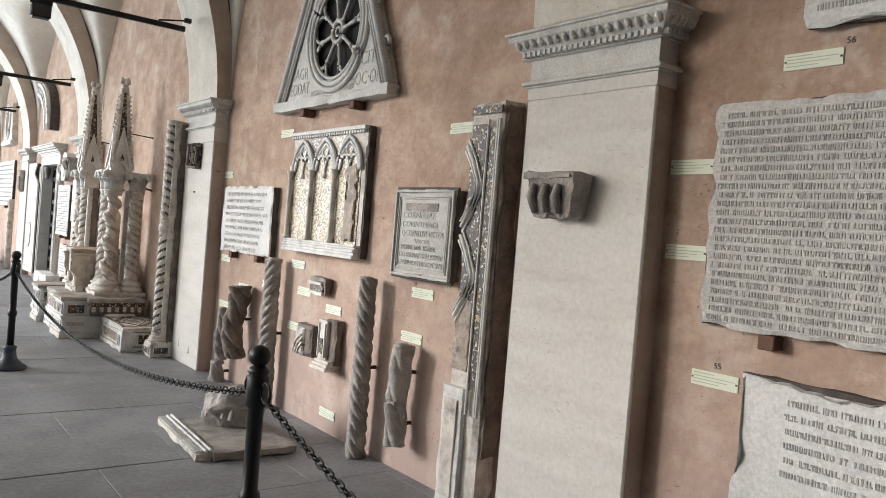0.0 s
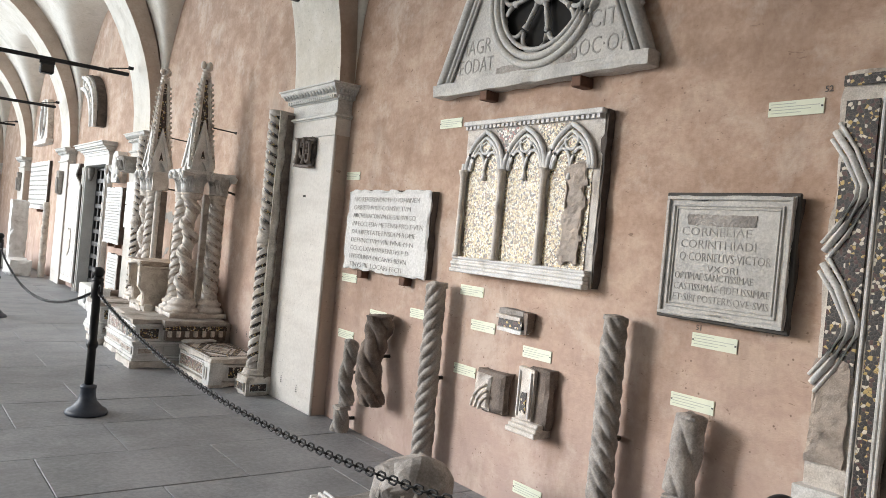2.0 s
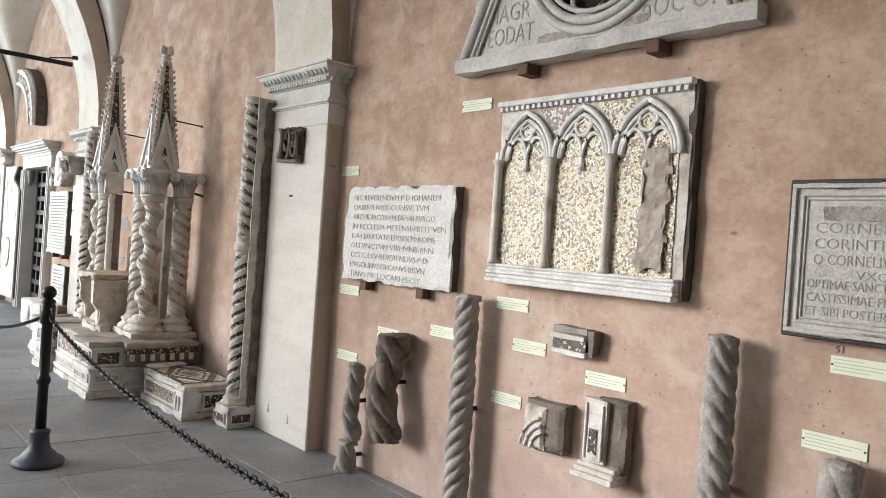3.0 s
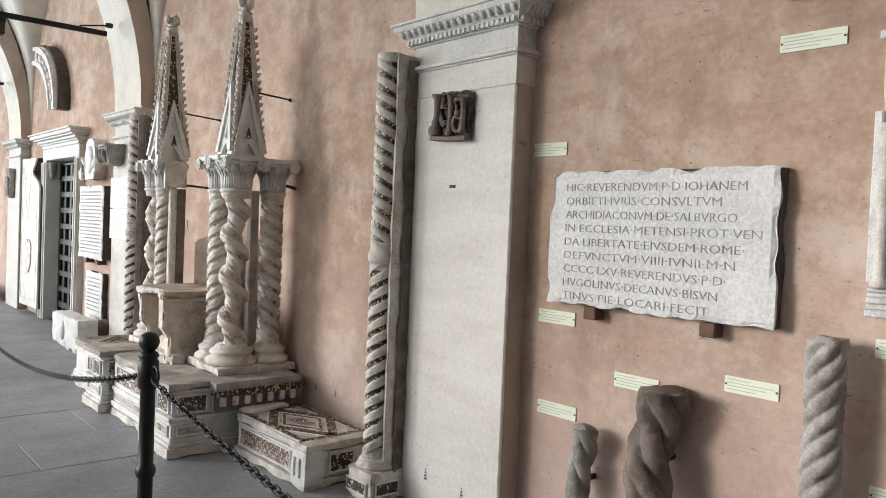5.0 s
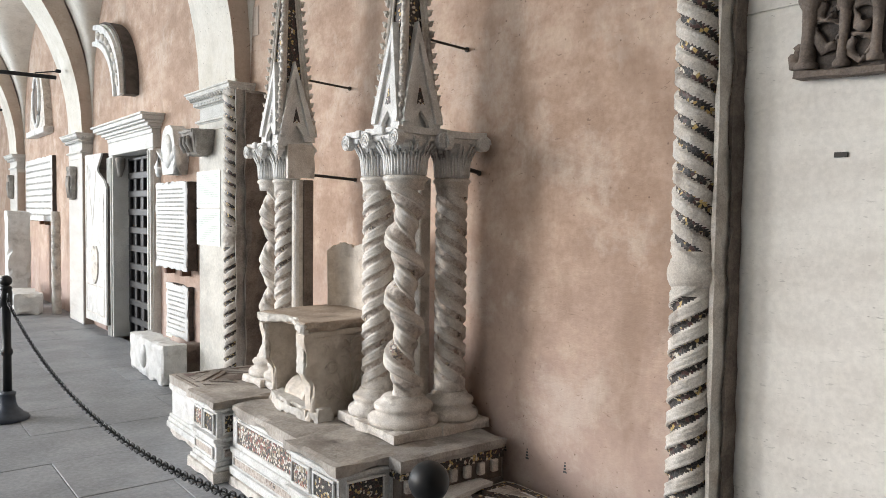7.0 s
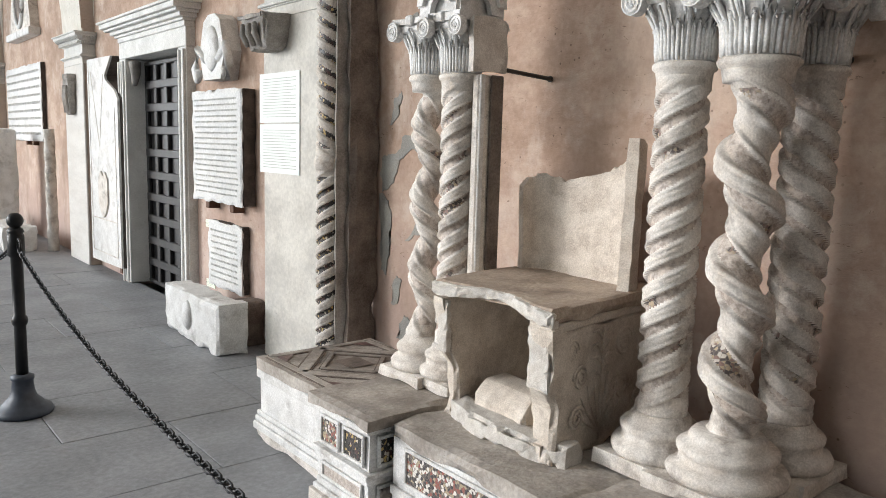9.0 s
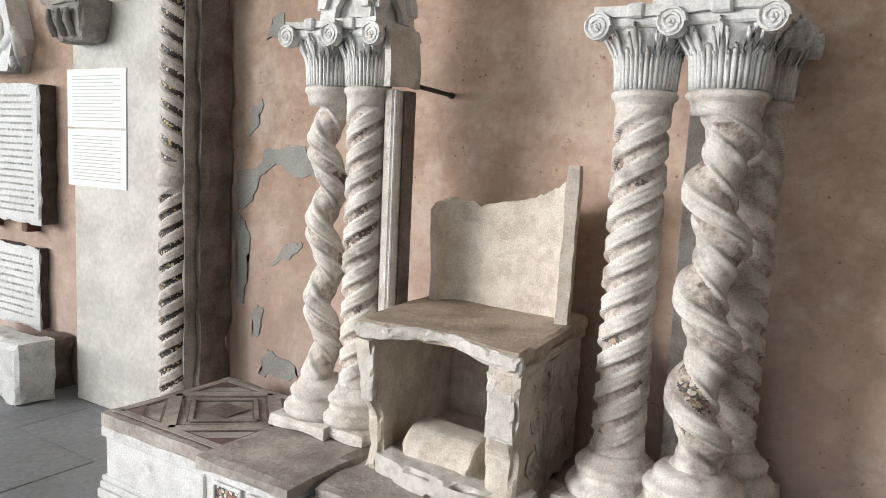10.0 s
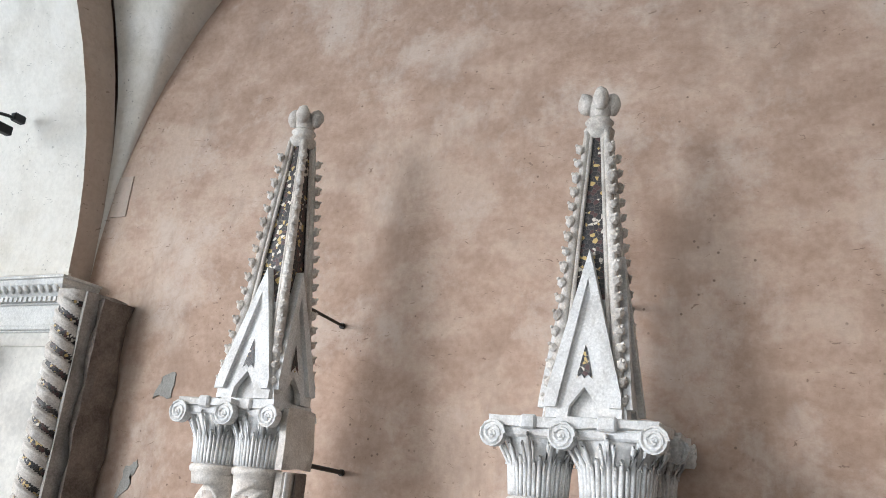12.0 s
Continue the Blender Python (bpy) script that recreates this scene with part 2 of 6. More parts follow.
M_COSM = mosaic("cosmati_mosaic", [(0.0, (0.05, 0.045, 0.045)), (0.28, (0.68, 0.65, 0.6)), (0.52, (0.28, 0.09, 0.07)), (0.68, (0.4, 0.33, 0.22)), (0.84, (0.12, 0.1, 0.09))], 95, 0.4)
M_COSMD = mosaic("dark_cosmati_mosaic", [(0.0, (0.02, 0.018, 0.018)), (0.5, (0.07, 0.03, 0.028)), (0.66, (0.62, 0.57, 0.48)), (0.78, (0.5, 0.36, 0.13)), (0.9, (0.03, 0.028, 0.03))], 85, 0.5, grout=(0.09, 0.075, 0.065))
M_LOST = mosaic("half_lost_mosaic", [(0.0, (0.07, 0.055, 0.05)), (0.3, (0.5, 0.45, 0.39)), (0.5, (0.2, 0.12, 0.1)), (0.8, (0.36, 0.28, 0.18))], 100, 0.6, lost=0.42)
M_PORPH = plain("dark_red_porphyry", (0.16, 0.1, 0.09), 0.5, var=0.4, scale=60)
M_COURT = plain("courtyard_gravel", (0.5, 0.49, 0.46), 0.95, var=0.2, scale=3)

# ---- building helpers ----
def part(name, bm, material, parent=None, label="", smooth=False):
    me = bpy.data.meshes.new(name)
    bmesh.ops.recalc_face_normals(bm, faces=bm.faces)
    bm.to_mesh(me)
    bm.free()
    for mt in (material if isinstance(material, (list, tuple)) else [material]):
        me.materials.append(mt)
    if smooth:
        for p in me.polygons:
            p.use_smooth = True
    ob = new(name, me)
    if parent is not None:
        ob.parent = parent
    if label:
        ob["label"] = label
    return ob

def smooth_by_angle(ob, deg=40):
    me = ob.data
    for p in me.polygons:
        p.use_smooth = True
    bm = bmesh.new()
    bm.from_mesh(me)
    for e in bm.edges:
        if len(e.link_faces) == 2 and e.calc_face_angle(0) > radians(deg):
            e.smooth = False
    bm.to_mesh(me)
    bm.free()
    return ob

def thing(name, loc, label, category, group="", rz=-90, kind="", rx=0, ry=0):
    """A thing's Empty. With rz=-90 its local x runs along the wall to a viewer's right, y into the wall, z up."""
    ob = new(name)
    ob.empty_display_size = 0.1
    ob.matrix_world = pose(loc[0], loc[1], loc[2], rx, ry, rz)
    return tagged(ob, label, category, group, kind)

def box(bm, x0, x1, y0, y1, z0, z1, bevel=0.0, seg=1):
    r = bmesh.ops.create_cube(bm, size=1.0)
    vs = r["verts"]
    for v in vs:
        v.co = Vector((x0 + (v.co.x + 0.5) * (x1 - x0), y0 + (v.co.y + 0.5) * (y1 - y0), z0 + (v.co.z + 0.5) * (z1 - z0)))
    if bevel:
        es = list({e for v in vs for e in v.link_edges})
        bmesh.ops.bevel(bm, geom=es, offset=bevel, segments=seg, affect="EDGES", profile=0.7)
    return vs

def bx(*a, **k):
    bm = bmesh.new()
    box(bm, *a, **k)
    return bm

def worn_box(x0, x1, y0, y1, z0, z1, step=0.04, amp=0.004, edge=0.012, seed=0, freq=9.0):
    """A stone block with a fine grid, uneven faces and chipped, softened edges."""
    bm = bmesh.new()
    dims = (x1 - x0, y1 - y0, z1 - z0)
    n = [max(1, min(60, int(round(d / step)))) for d in dims]
    lo = (x0, y0, z0)
    verts = {}

    def vert(i, j, k):
        key = (i, j, k)
        if key not in verts:
            c = [lo[0] + dims[0] * i / n[0], lo[1] + dims[1] * j / n[1], lo[2] + dims[2] * k / n[2]]
            verts[key] = bm.verts.new(c)
        return verts[key]
    for ax in range(3):
        b1, b2 = (ax + 1) % 3, (ax + 2) % 3
        for side in (0, n[ax]):
            for p in range(n[b1]):
                for q in range(n[b2]):
                    quad = []
                    for dp, dq in ((0, 0), (1, 0), (1, 1), (0, 1)):
                        ijk = [0, 0, 0]
                        ijk[ax], ijk[b1], ijk[b2] = side, p + dp, q + dq
                        quad.append(vert(*ijk))
                    bm.faces.new(quad)
    for (i, j, k), v in verts.items():
        on = [(i in (0, n[0])), (j in (0, n[1])), (k in (0, n[2]))]
        cnt = sum(on)
        s = Vector((v.co.x * freq + seed * 7.3, v.co.y * freq + seed * 3.1, v.co.z * freq))
        d = noise.noise_vector(s) * amp + noise.noise_vector(s * 3.1) * amp * 0.5
        if cnt >= 2:
            w = edge * max(0.0, 0.35 + 1.3 * noise.noise(s * 0.8))
            c = Vector(((x0 + x1) / 2, (y0 + y1) / 2, (z0 + z1) / 2))
            for a in range(3):
                if on[a]:
                    d[a] -= math.copysign(w, v.co[a] - c[a])
        v.co += d
    return bm

def lathe(bm, prof, segs=24, cx=0.0, cy=0.0, cap=True):
    rings = []
    for r, z in prof:
        rings.append([bm.verts.new((cx + r * math.cos(2 * math.pi * i / segs), cy + r * math.sin(2 * math.pi * i / segs), z)) for i in range(segs)])
    for a, b in zip(rings, rings[1:]):
        for i in range(segs):
            bm.faces.new((a[i], a[(i + 1) % segs], b[(i + 1) % segs], b[i]))
    if cap:
        bm.faces.new(list(reversed(rings[0])))
        bm.faces.new(rings[-1])
    return bm

def prism(bm, pts, y0, y1):
    """An outline in the x-z plane, pushed from y0 to y1."""
    a = [bm.verts.new((x, y0, z)) for x, z in pts]
    b = [bm.verts.new((x, y1, z)) for x, z in pts]
    n = len(pts)
    bm.faces.new(a)
    bm.faces.new(list(reversed(b)))
    for i in range(n):
        bm.faces.new((a[i], b[i], b[(i + 1) % n], a[(i + 1) % n]))
    return bm

def tube(bm, pts, r, segs=8, closed=False, taper=None):
    pts = [Vector(p) for p in pts]
    n = len(pts)
    rings = []
    for i, p in enumerate(pts):
        a = pts[(i - 1) % n] if closed or i > 0 else p
        b = pts[(i + 1) % n] if closed or i < n - 1 else p
        t = (b - a).normalized()
        up = Vector((0, 0, 1)) if abs(t.z) < 0.9 else Vector((1, 0, 0))
        u = t.cross(up).normalized()
        w = u.cross(t).normalized()
        rr = r if taper is None else r * taper[i]
        rings.append([bm.verts.new(p + (u * math.cos(2 * math.pi * k / segs) + w * math.sin(2 * math.pi * k / segs)) * rr) for k in range(segs)])
    m = n if closed else n - 1
    for i in range(m):
        a, b = rings[i], rings[(i + 1) % n]
        for k in range(segs):
            bm.faces.new((a[k], a[(k + 1) % segs], b[(k + 1) % segs], b[k]))
    if not closed:
        bm.faces.new(list(reversed(rings[0])))
        bm.faces.new(rings[-1])
    return bm

def text_bm(body, width=None, height=0.05, depth=0.002, x=0.0, z=0.0, y=0.0, bold=0.0):
    """Raised letters in the x-z plane, facing -y; x is the left edge, z the baseline."""
    cu = bpy.data.curves.new("letters", "FONT")
    cu.body, cu.size, cu.extrude, cu.offset, cu.resolution_u = body, 1.0, 0.01, bold, 2
    ob = bpy.data.objects.new("letters", cu)
    scene.collection.objects.link(ob)
    me = bpy.data.meshes.new_from_object(ob.evaluated_get(bpy.context.evaluated_depsgraph_get()))
    bpy.data.objects.remove(ob)
    bpy.data.curves.remove(cu)
    bm = bmesh.new()
    bm.from_mesh(me)
    bpy.data.meshes.remove(me)
    xs = [v.co.x for v in bm.verts]
    if not xs:
        return bm
    w = max(xs) - min(xs)
    sx = (width / w) if width else height / 0.7
    for v in bm.verts:
        v.co = Vector((x + (v.co.x - min(xs)) * sx, y - (v.co.z + 0.01) / 0.02 * depth, z + v.co.y * height / 0.7))
    return bm

def join_bm(a, b):
    me = bpy.data.meshes.new("tmp")
    b.to_mesh(me)
    b.free()
    a.from_mesh(me)
    bpy.data.meshes.remove(me)
    return a

def moved(bm, m):
    bmesh.ops.transform(bm, matrix=m, verts=bm.verts)
    return bm

def structure(name, bm, material, label, smooth=False):
    return tagged(part(name, bm, material, None, "", smooth), label, "", "", "structure")

# ---- structure ----
WALL, FACE, PY0, BAY, PW = 2.40, 2.28, 1.89, 4.6, 0.71
SPRING, RAD = 2.32, 2.15
Y0, Y1 = -4.5, 27.6
ARC = -3.2        # inner face of the arcade

def near(k):
    return PY0 + BAY * k

DOOR_Y0, DOOR_Y1, DOOR_H = 13.15, 14.69, 2.1

bm = bmesh.new()
box(bm, WALL, WALL + 0.6, Y0, DOOR_Y0, -0.05, 6.1)
box(bm, WALL, WALL + 0.6, DOOR_Y1, Y1, -0.05, 6.1)
box(bm, WALL, WALL + 0.6, DOOR_Y0, DOOR_Y1, DOOR_H, 6.1)
structure("wall_east", bm, M_WALL, "long terracotta plastered wall of the walk")
structure("wall_door_back", bx(WALL + 0.6, WALL + 0.7, DOOR_Y0 - 0.3, DOOR_Y1 + 0.3, -0.05, 2.6), M_WALL, "plain wall behind the door")
structure("wall_north", bx(ARC - 0.6, WALL + 0.6, Y1, Y1 + 0.4, -0.05, 6.1), M_WALL, "terracotta plastered end wall of the walk")
structure("wall_south", bx(ARC - 0.6, WALL + 0.6, Y0 - 0.4, Y0, -0.05, 6.1), M_WALL, "terracotta plastered wall behind the walk's start")

# arcade to the garth, unseen: parapet, piers and spandrels with open round arches
bm = bmesh.new()
box(bm, ARC - 0.5, ARC, Y0, Y1, -0.05, 0.75)
for k in range(0, 6):
    box(bm, ARC - 0.5, ARC, near(k) - 0.15, near(k) + PW + 0.15, 0.75, SPRING)
# unseen solid stretch, added to keep light from the south out
box(bm, ARC - 0.5, ARC, Y0, near(0) - 0.15, 0.75, SPRING)
for k in range(0, 5):
    a, b = near(k) + PW + 0.15, near(k + 1) - 0.15
    c, r = (a + b) / 2, (b - a) / 2
    n = 20
    prev = None
    for i in range(n + 1):
        th = math.pi - math.pi * i / n
        yy, zz = c + r * math.cos(th), SPRING + r * math.sin(th)
        q = [bm.verts.new((xx, yy, z)) for xx in (ARC - 0.5, ARC) for z in (zz, 6.1)]
        if prev:
            bm.faces.new((prev[0], q[0], q[2], prev[2]))
            bm.faces.new((prev[2], q[2], q[3], prev[3]))
            bm.faces.new((prev[0], prev[1], q[1], q[0]))
        prev = q
for k in range(0, 6):
    box(bm, ARC - 0.5, ARC, near(k) - 0.15 if k > 0 else Y0, (near(k) + PW + 0.15) if k < 5 else Y1, SPRING, 6.1)
structure("wall_west", bm, M_VAULT, "unseen cream arcade wall with open arches to the garth, closed at the south to block light")

# ground of the garth and beyond
bm = bmesh.new()
vs = [bm.verts.new(p) for p in ((-600, -600, -0.12), (600, -600, -0.12), (600, 600, -0.12), (-600, 600, -0.12))]
bm.faces.new(vs)
structure("ground", bm, M_COURT, "pale gravel ground of the cloister garth")

structure("floor", bx(ARC, WALL, Y0, Y1, -0.08, -0.006), M_JOINT, "grey stone slab floor of the cloister walk")

# vault webs, one per bay, and the roof over them
def vault_bay(y0, y1):
    bm = bmesh.new()
    n = 40
    xa, xb = ARC, WALL
    hx, hy = (xb - xa) / 2, (y1 - y0) / 2
    grid = []
    for i in range(n + 1):
        row = []
        for j in range(n + 1):
            ux = -math.cos(math.pi * i / n)
            uy = -math.cos(math.pi * j / n)
            zx = min(1.0, math.sqrt(max(0, 1 - ux * ux)) * 5) * 0.25 + math.sqrt(max(0, 1 - ux * ux)) * 2.8
            zy = math.sqrt(max(0, 1 - uy * uy)) * RAD
            row.append(bm.verts.new(((xa + xb) / 2 + ux * hx, (y0 + y1) / 2 + uy * hy, SPRING + max(zx, zy))))
        grid.append(row)
    for i in range(n):
        for j in range(n):
            bm.faces.new((grid[i][j], grid[i][j + 1], grid[i + 1][j + 1], grid[i + 1][j]))
    return bm

for k in range(-2, 6):
    a = near(k) + PW if k > -2 else Y0
    b = near(k + 1) if k < 5 else Y1
    ob = structure("ceiling", vault_bay(a, b), M_VAULT, "cream limewashed groin vault over a bay", smooth=True)
structure("roof", bx(ARC - 0.9, WALL + 0.7, Y0 - 0.4, Y1 + 0.4, 6.1, 6.2), M_VAULT, "plain slab above the vaults")

def transverse_arch(k):
    """A broad flat rib across the walk, from the pilaster's impost to the arcade."""
    y0 = near(k)
    r_in = (FACE - ARC) / 2
    c = (FACE + ARC) / 2
    bm = bmesh.new()
    n = 40
    prev = None
    for i in range(n + 1):
        th = math.pi * i / n
        x, z = c + r_in * math.cos(th), SPRING + r_in * math.sin(th)
        xo, zo = c + (r_in + 0.14) * math.cos(th), SPRING + (r_in + 0.5) * math.sin(th)
        q = [bm.verts.new(p) for p in ((x, y0, z), (x, y0 + PW, z), (xo, y0 + PW, zo), (xo, y0, zo))]
        if prev:
            for a in range(4):
                f = bm.faces.new((prev[a], q[a], q[(a + 1) % 4], prev[(a + 1) % 4]))
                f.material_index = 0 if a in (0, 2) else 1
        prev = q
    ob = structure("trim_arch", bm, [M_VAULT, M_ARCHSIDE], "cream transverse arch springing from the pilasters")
    smooth_by_angle(ob, 30)

for k in range(-1, 6):
    transverse_arch(k)

def pilaster(k):
    y0 = near(k)
    mat = M_PIL2 if k == 2 else M_TRAV
    t = thing("pilaster", (WALL, y0 + PW / 2, 0), "pale travertine-washed wall pilaster with moulded impost" if k != 2 else "stained cream pilaster with peeling wash and moulded impost", "pilaster", "pilasters of the wall")
    h = PW / 2
    d = WALL - FACE
    part("shaft", bx(-h, h, -d, -d + 0.02, 0, 1.99, bevel=0.006), mat, t)
    part("return", bx(-h + 0.003, h - 0.003, -d + 0.02, 0.0, 0, 1.99), M_ARCHSIDE, t, "beige returns, darker than the shaft front")
    za = {0: 2.043, 1: 2.112}.get(k, 2.048)
    part("shaft_top", bx(-h, h, -d, 0.0, 1.99, za + 0.01), mat, t)
    part("frieze", bx(-h + 0.004, h - 0.004, -d + 0.004, 0.0, za + 0.03, za + 0.14), M_CAP, t)
    bm = bmesh.new()
    for p, z0, z1 in ((0.012, 0.0, 0.009), (0.026, 0.009, 0.026), (0.014, 0.026, 0.034)):
        box(bm, -h - p, h + p, -d - p, 0.0, za + z0, za + z1, bevel=0.003)
    part("astragal", bm, M_CAP, t)
    # impost cornice: stepped and curved profile, mitred round three sides
    zc = za + 0.125
    prof = [(0.0, 0.0), (0.01, 0.003), (0.01, 0.012), (0.02, 0.016), (0.026, 0.03), (0.044, 0.046), (0.058, 0.064), (0.074, 0.076), (0.078, 0.09), (0.078, 0.098), (0.09, 0.101), (0.09, 0.112)]
    bm = bmesh.new()
    prev = None
    for p, z in prof:
        q = [bm.verts.new(c) for c in ((-h - p, 0, zc + z), (-h - p, -d - p, zc + z), (h + p, -d - p, zc + z), (h + p, 0, zc + z))]
        if prev:
            for a in range(3):
                bm.faces.new((prev[a], prev[a + 1], q[a + 1], q[a]))
        prev = q
    bm.faces.new(prev)
    part("cornice", bm, M_CAP, t)
    # dentils and egg-shaped leaves in two rows
    bm = bmesh.new()
    bm2 = bmesh.new()
    n = 24
    for i in range(n):
        x = -h - 0.02 + (2 * h + 0.04) * (i + 0.5) / n
        box(bm, x - 0.009, x + 0.009, -d - 0.042, -d - 0.015, zc + 0.008, zc + 0.03)
    n = 17
    for i in range(n):
        x = -h - 0.05 + (2 * h + 0.1) * (i + 0.5) / n
        bmesh.ops.create_icosphere(bm2, subdivisions=1, radius=1.0, matrix=Matrix.Translation((x, -d - 0.06, zc + 0.06)) @ Matrix.Rotation(radians(38), 4, "X") @ Matrix.Diagonal((0.016, 0.012, 0.024, 1)))
    for s in (-1, 1):
        for i in range(5):
            y = -d - 0.02 + (d + 0.02) * (i + 0.5) / 5
            lo, hi = sorted((s * (h + 0.015), s * (h + 0.042)))
            box(bm, lo, hi, y - 0.009, y + 0.009, zc + 0.008, zc + 0.03)
            bmesh.ops.create_icosphere(bm2, subdivisions=1, radius=1.0, matrix=Matrix.Translation((s * (h + 0.06), y, zc + 0.06)) @ Matrix.Rotation(s * radians(38), 4, "Y") @ Matrix.Diagonal((0.012, 0.014, 0.024, 1)))
    tagged(part("dentil_moulding", bm, M_CAP, t), kind="stuff")
    tagged(part("leaf_moulding", bm2, M_CAP, t, smooth=True), kind="stuff")
    # block on the impost that carries the arch
    part("springer", bx(-h + 0.004, h - 0.004, -d + 0.006, -d + 0.02, zc + 0.112, 2.5), M_VAULT, t)
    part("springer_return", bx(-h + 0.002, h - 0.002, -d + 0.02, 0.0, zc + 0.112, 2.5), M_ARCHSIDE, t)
    return t

for k in range(-1, 6):
    pilaster(k)

# ---- things: carved fragments and columns ----
BAND = ((0.0, 0.95), (0.03, 0.15), (0.06, 0.0), (0.40, 0.0), (0.43, 0.15), (0.46, 0.95), (0.51, 1.0), (0.54, 0.55), (0.6, 0.78), (0.7, 0.88), (0.8, 0.78), (0.86, 0.55), (0.9, 1.0), (0.96, 1.0), (1.0, 0.95))

def band_height(q):
    for (a, h0), (b, h1) in zip(BAND, BAND[1:]):
        if q <= b:
            return h0 + (h1 - h0) * (q - a) / (b - a)
    return BAND[-1][1]

def twist(r, z0, z1, turns, strands, hand=1, amp=0.16, segs=36, rows=90, cx=0.0, cy=0.0, sway=0.0, inlaid=False, seed=0.0, worn=0.0, plainrope=False, taper=0.0):
    """A spirally carved shaft: a plain rope, or roll bands edged by fillets with sunk inlaid bands between them (second material)."""
    bm = bmesh.new()
    rings, ph = [], []
    for i in range(rows + 1):
        u = i / rows
        z = z0 + (z1 - z0) * u
        acc = hand * 2 * math.pi * turns * u
        ends = min(1.0, u * 16, (1 - u) * 16) if inlaid else 1.0
        ox, oy = cx + sway * math.cos(acc + seed), cy + sway * math.sin(acc + seed)
        wide = r * (1 - taper * u)
        ring = []
        for j in range(segs):
            th = 2 * math.pi * j / segs
            p = strands * (th - acc)
            if plainrope:
                prof = 1 - amp + amp * abs(math.cos(p / 2)) ** 0.6
            else:
                prof = 1 - amp * ends * (1 - band_height((p / (2 * math.pi)) % 1.0))
            rr = wide * prof
            v = Vector((ox + rr * math.cos(th), oy + rr * math.sin(th), z))
            if worn:
                v += noise.noise_vector(v * 11 + Vector((seed, 0, 0))) * worn + noise.noise_vector(v * 37) * worn * 0.4
            ring.append(bm.verts.new(v))
        rings.append(ring)
        ph.append(acc)
    for i in range(rows):
        for j in range(segs):
            f = bm.faces.new((rings[i][j], rings[i][(j + 1) % segs], rings[i + 1][(j + 1) % segs], rings[i + 1][j]))
            q = (strands * (2 * math.pi * (j + 0.5) / segs - ph[i]) / (2 * math.pi)) % 1.0
            if inlaid and 0.05 < q < 0.41 and 0.05 < i / rows < 0.95:
                f.material_index = 1
    bm.faces.new(list(reversed(rings[0])))
    bm.faces.new(rings[-1])
    return bm

def disc_volute(bm, x, y, z, r, depth):
    """A scroll: a drum lying along y with a raised spiral on its face."""
    m = Matrix.Translation((x, y, z)) @ Matrix.Rotation(radians(90), 4, "X")
    bmesh.ops.create_cone(bm, cap_ends=True, segments=16, radius1=r * 0.92, radius2=r * 0.92, depth=depth, matrix=m)
    pts = []
    for i in range(26):
        a = i / 25 * 2.2 * 2 * math.pi
        rr = r * (1.0 - 0.85 * i / 25)
        pts.append((x + rr * math.cos(a), y - depth / 2, z + rr * math.sin(a)))
    tube(bm, pts, r * 0.13, 5)
    bmesh.ops.create_icosphere(bm, subdivisions=1, radius=r * 0.2, matrix=Matrix.Translation((x, y - depth / 2, z)))

def leafy_capital(t, cx, cy, z0, z1, r):
    """A flaring bell clad in two tiers of upright ribbed leaves that curl out at the tip."""
    h = z1 - z0
    bm = lathe(bmesh.new(), [(r * 1.0, z0), (r * 1.0, z0 + 0.1 * h), (r * 1.02, z0 + 0.45 * h), (r * 1.15, z0 + 0.75 * h), (r * 1.42, z1)], 24, cx, cy)
    cap = part("capital", bm, M_MARB2, t, "leaf-carved marble capital", smooth=True)
    for tier, (n, top, out, wid) in enumerate(((10, 0.62, 1.2, 0.3), (10, 0.97, 1.5, 0.26))):
        for i in range(n):
            a = 2 * math.pi * (i + 0.5 * tier) / n
            bm = bmesh.new()
            for da, k, th in ((0.0, 1.0, 0.085), (-0.5, 0.86, 0.06), (0.5, 0.86, 0.06)):
                b = a + da * wid
                pts = []
                for rad, u in ((1.01, 0.02), (1.04, 0.3), (1.06 + 0.05 * tier, 0.6), (out - 0.08, 0.9), (out, 1.0), (out + 0.02, 0.92)):
                    pts.append((cx + r * rad * math.cos(b), cy + r * rad * math.sin(b), z0 + h * top * k * u))
                tube(bm, pts, r * th, 5, taper=[1.0, 1.15, 1.1, 1.0, 0.9, 0.5])
            part("leaf", bm, M_MARB2, cap, smooth=True)
    return cap

def attic_base(r, z0, z1, cx, cy):
    h = z1 - z0
    prof = [(1.75, 0), (1.82, 0.1), (1.82, 0.2), (1.72, 0.3), (1.45, 0.34), (1.4, 0.5), (1.5, 0.56), (1.52, 0.66), (1.42, 0.74), (1.18, 0.78), (1.15, 0.9), (1.02, 1.0)]
    bm = bmesh.new()
    lathe(bm, [(r * a, z0 + h * b) for a, b in prof], 28, cx, cy)
    return bm

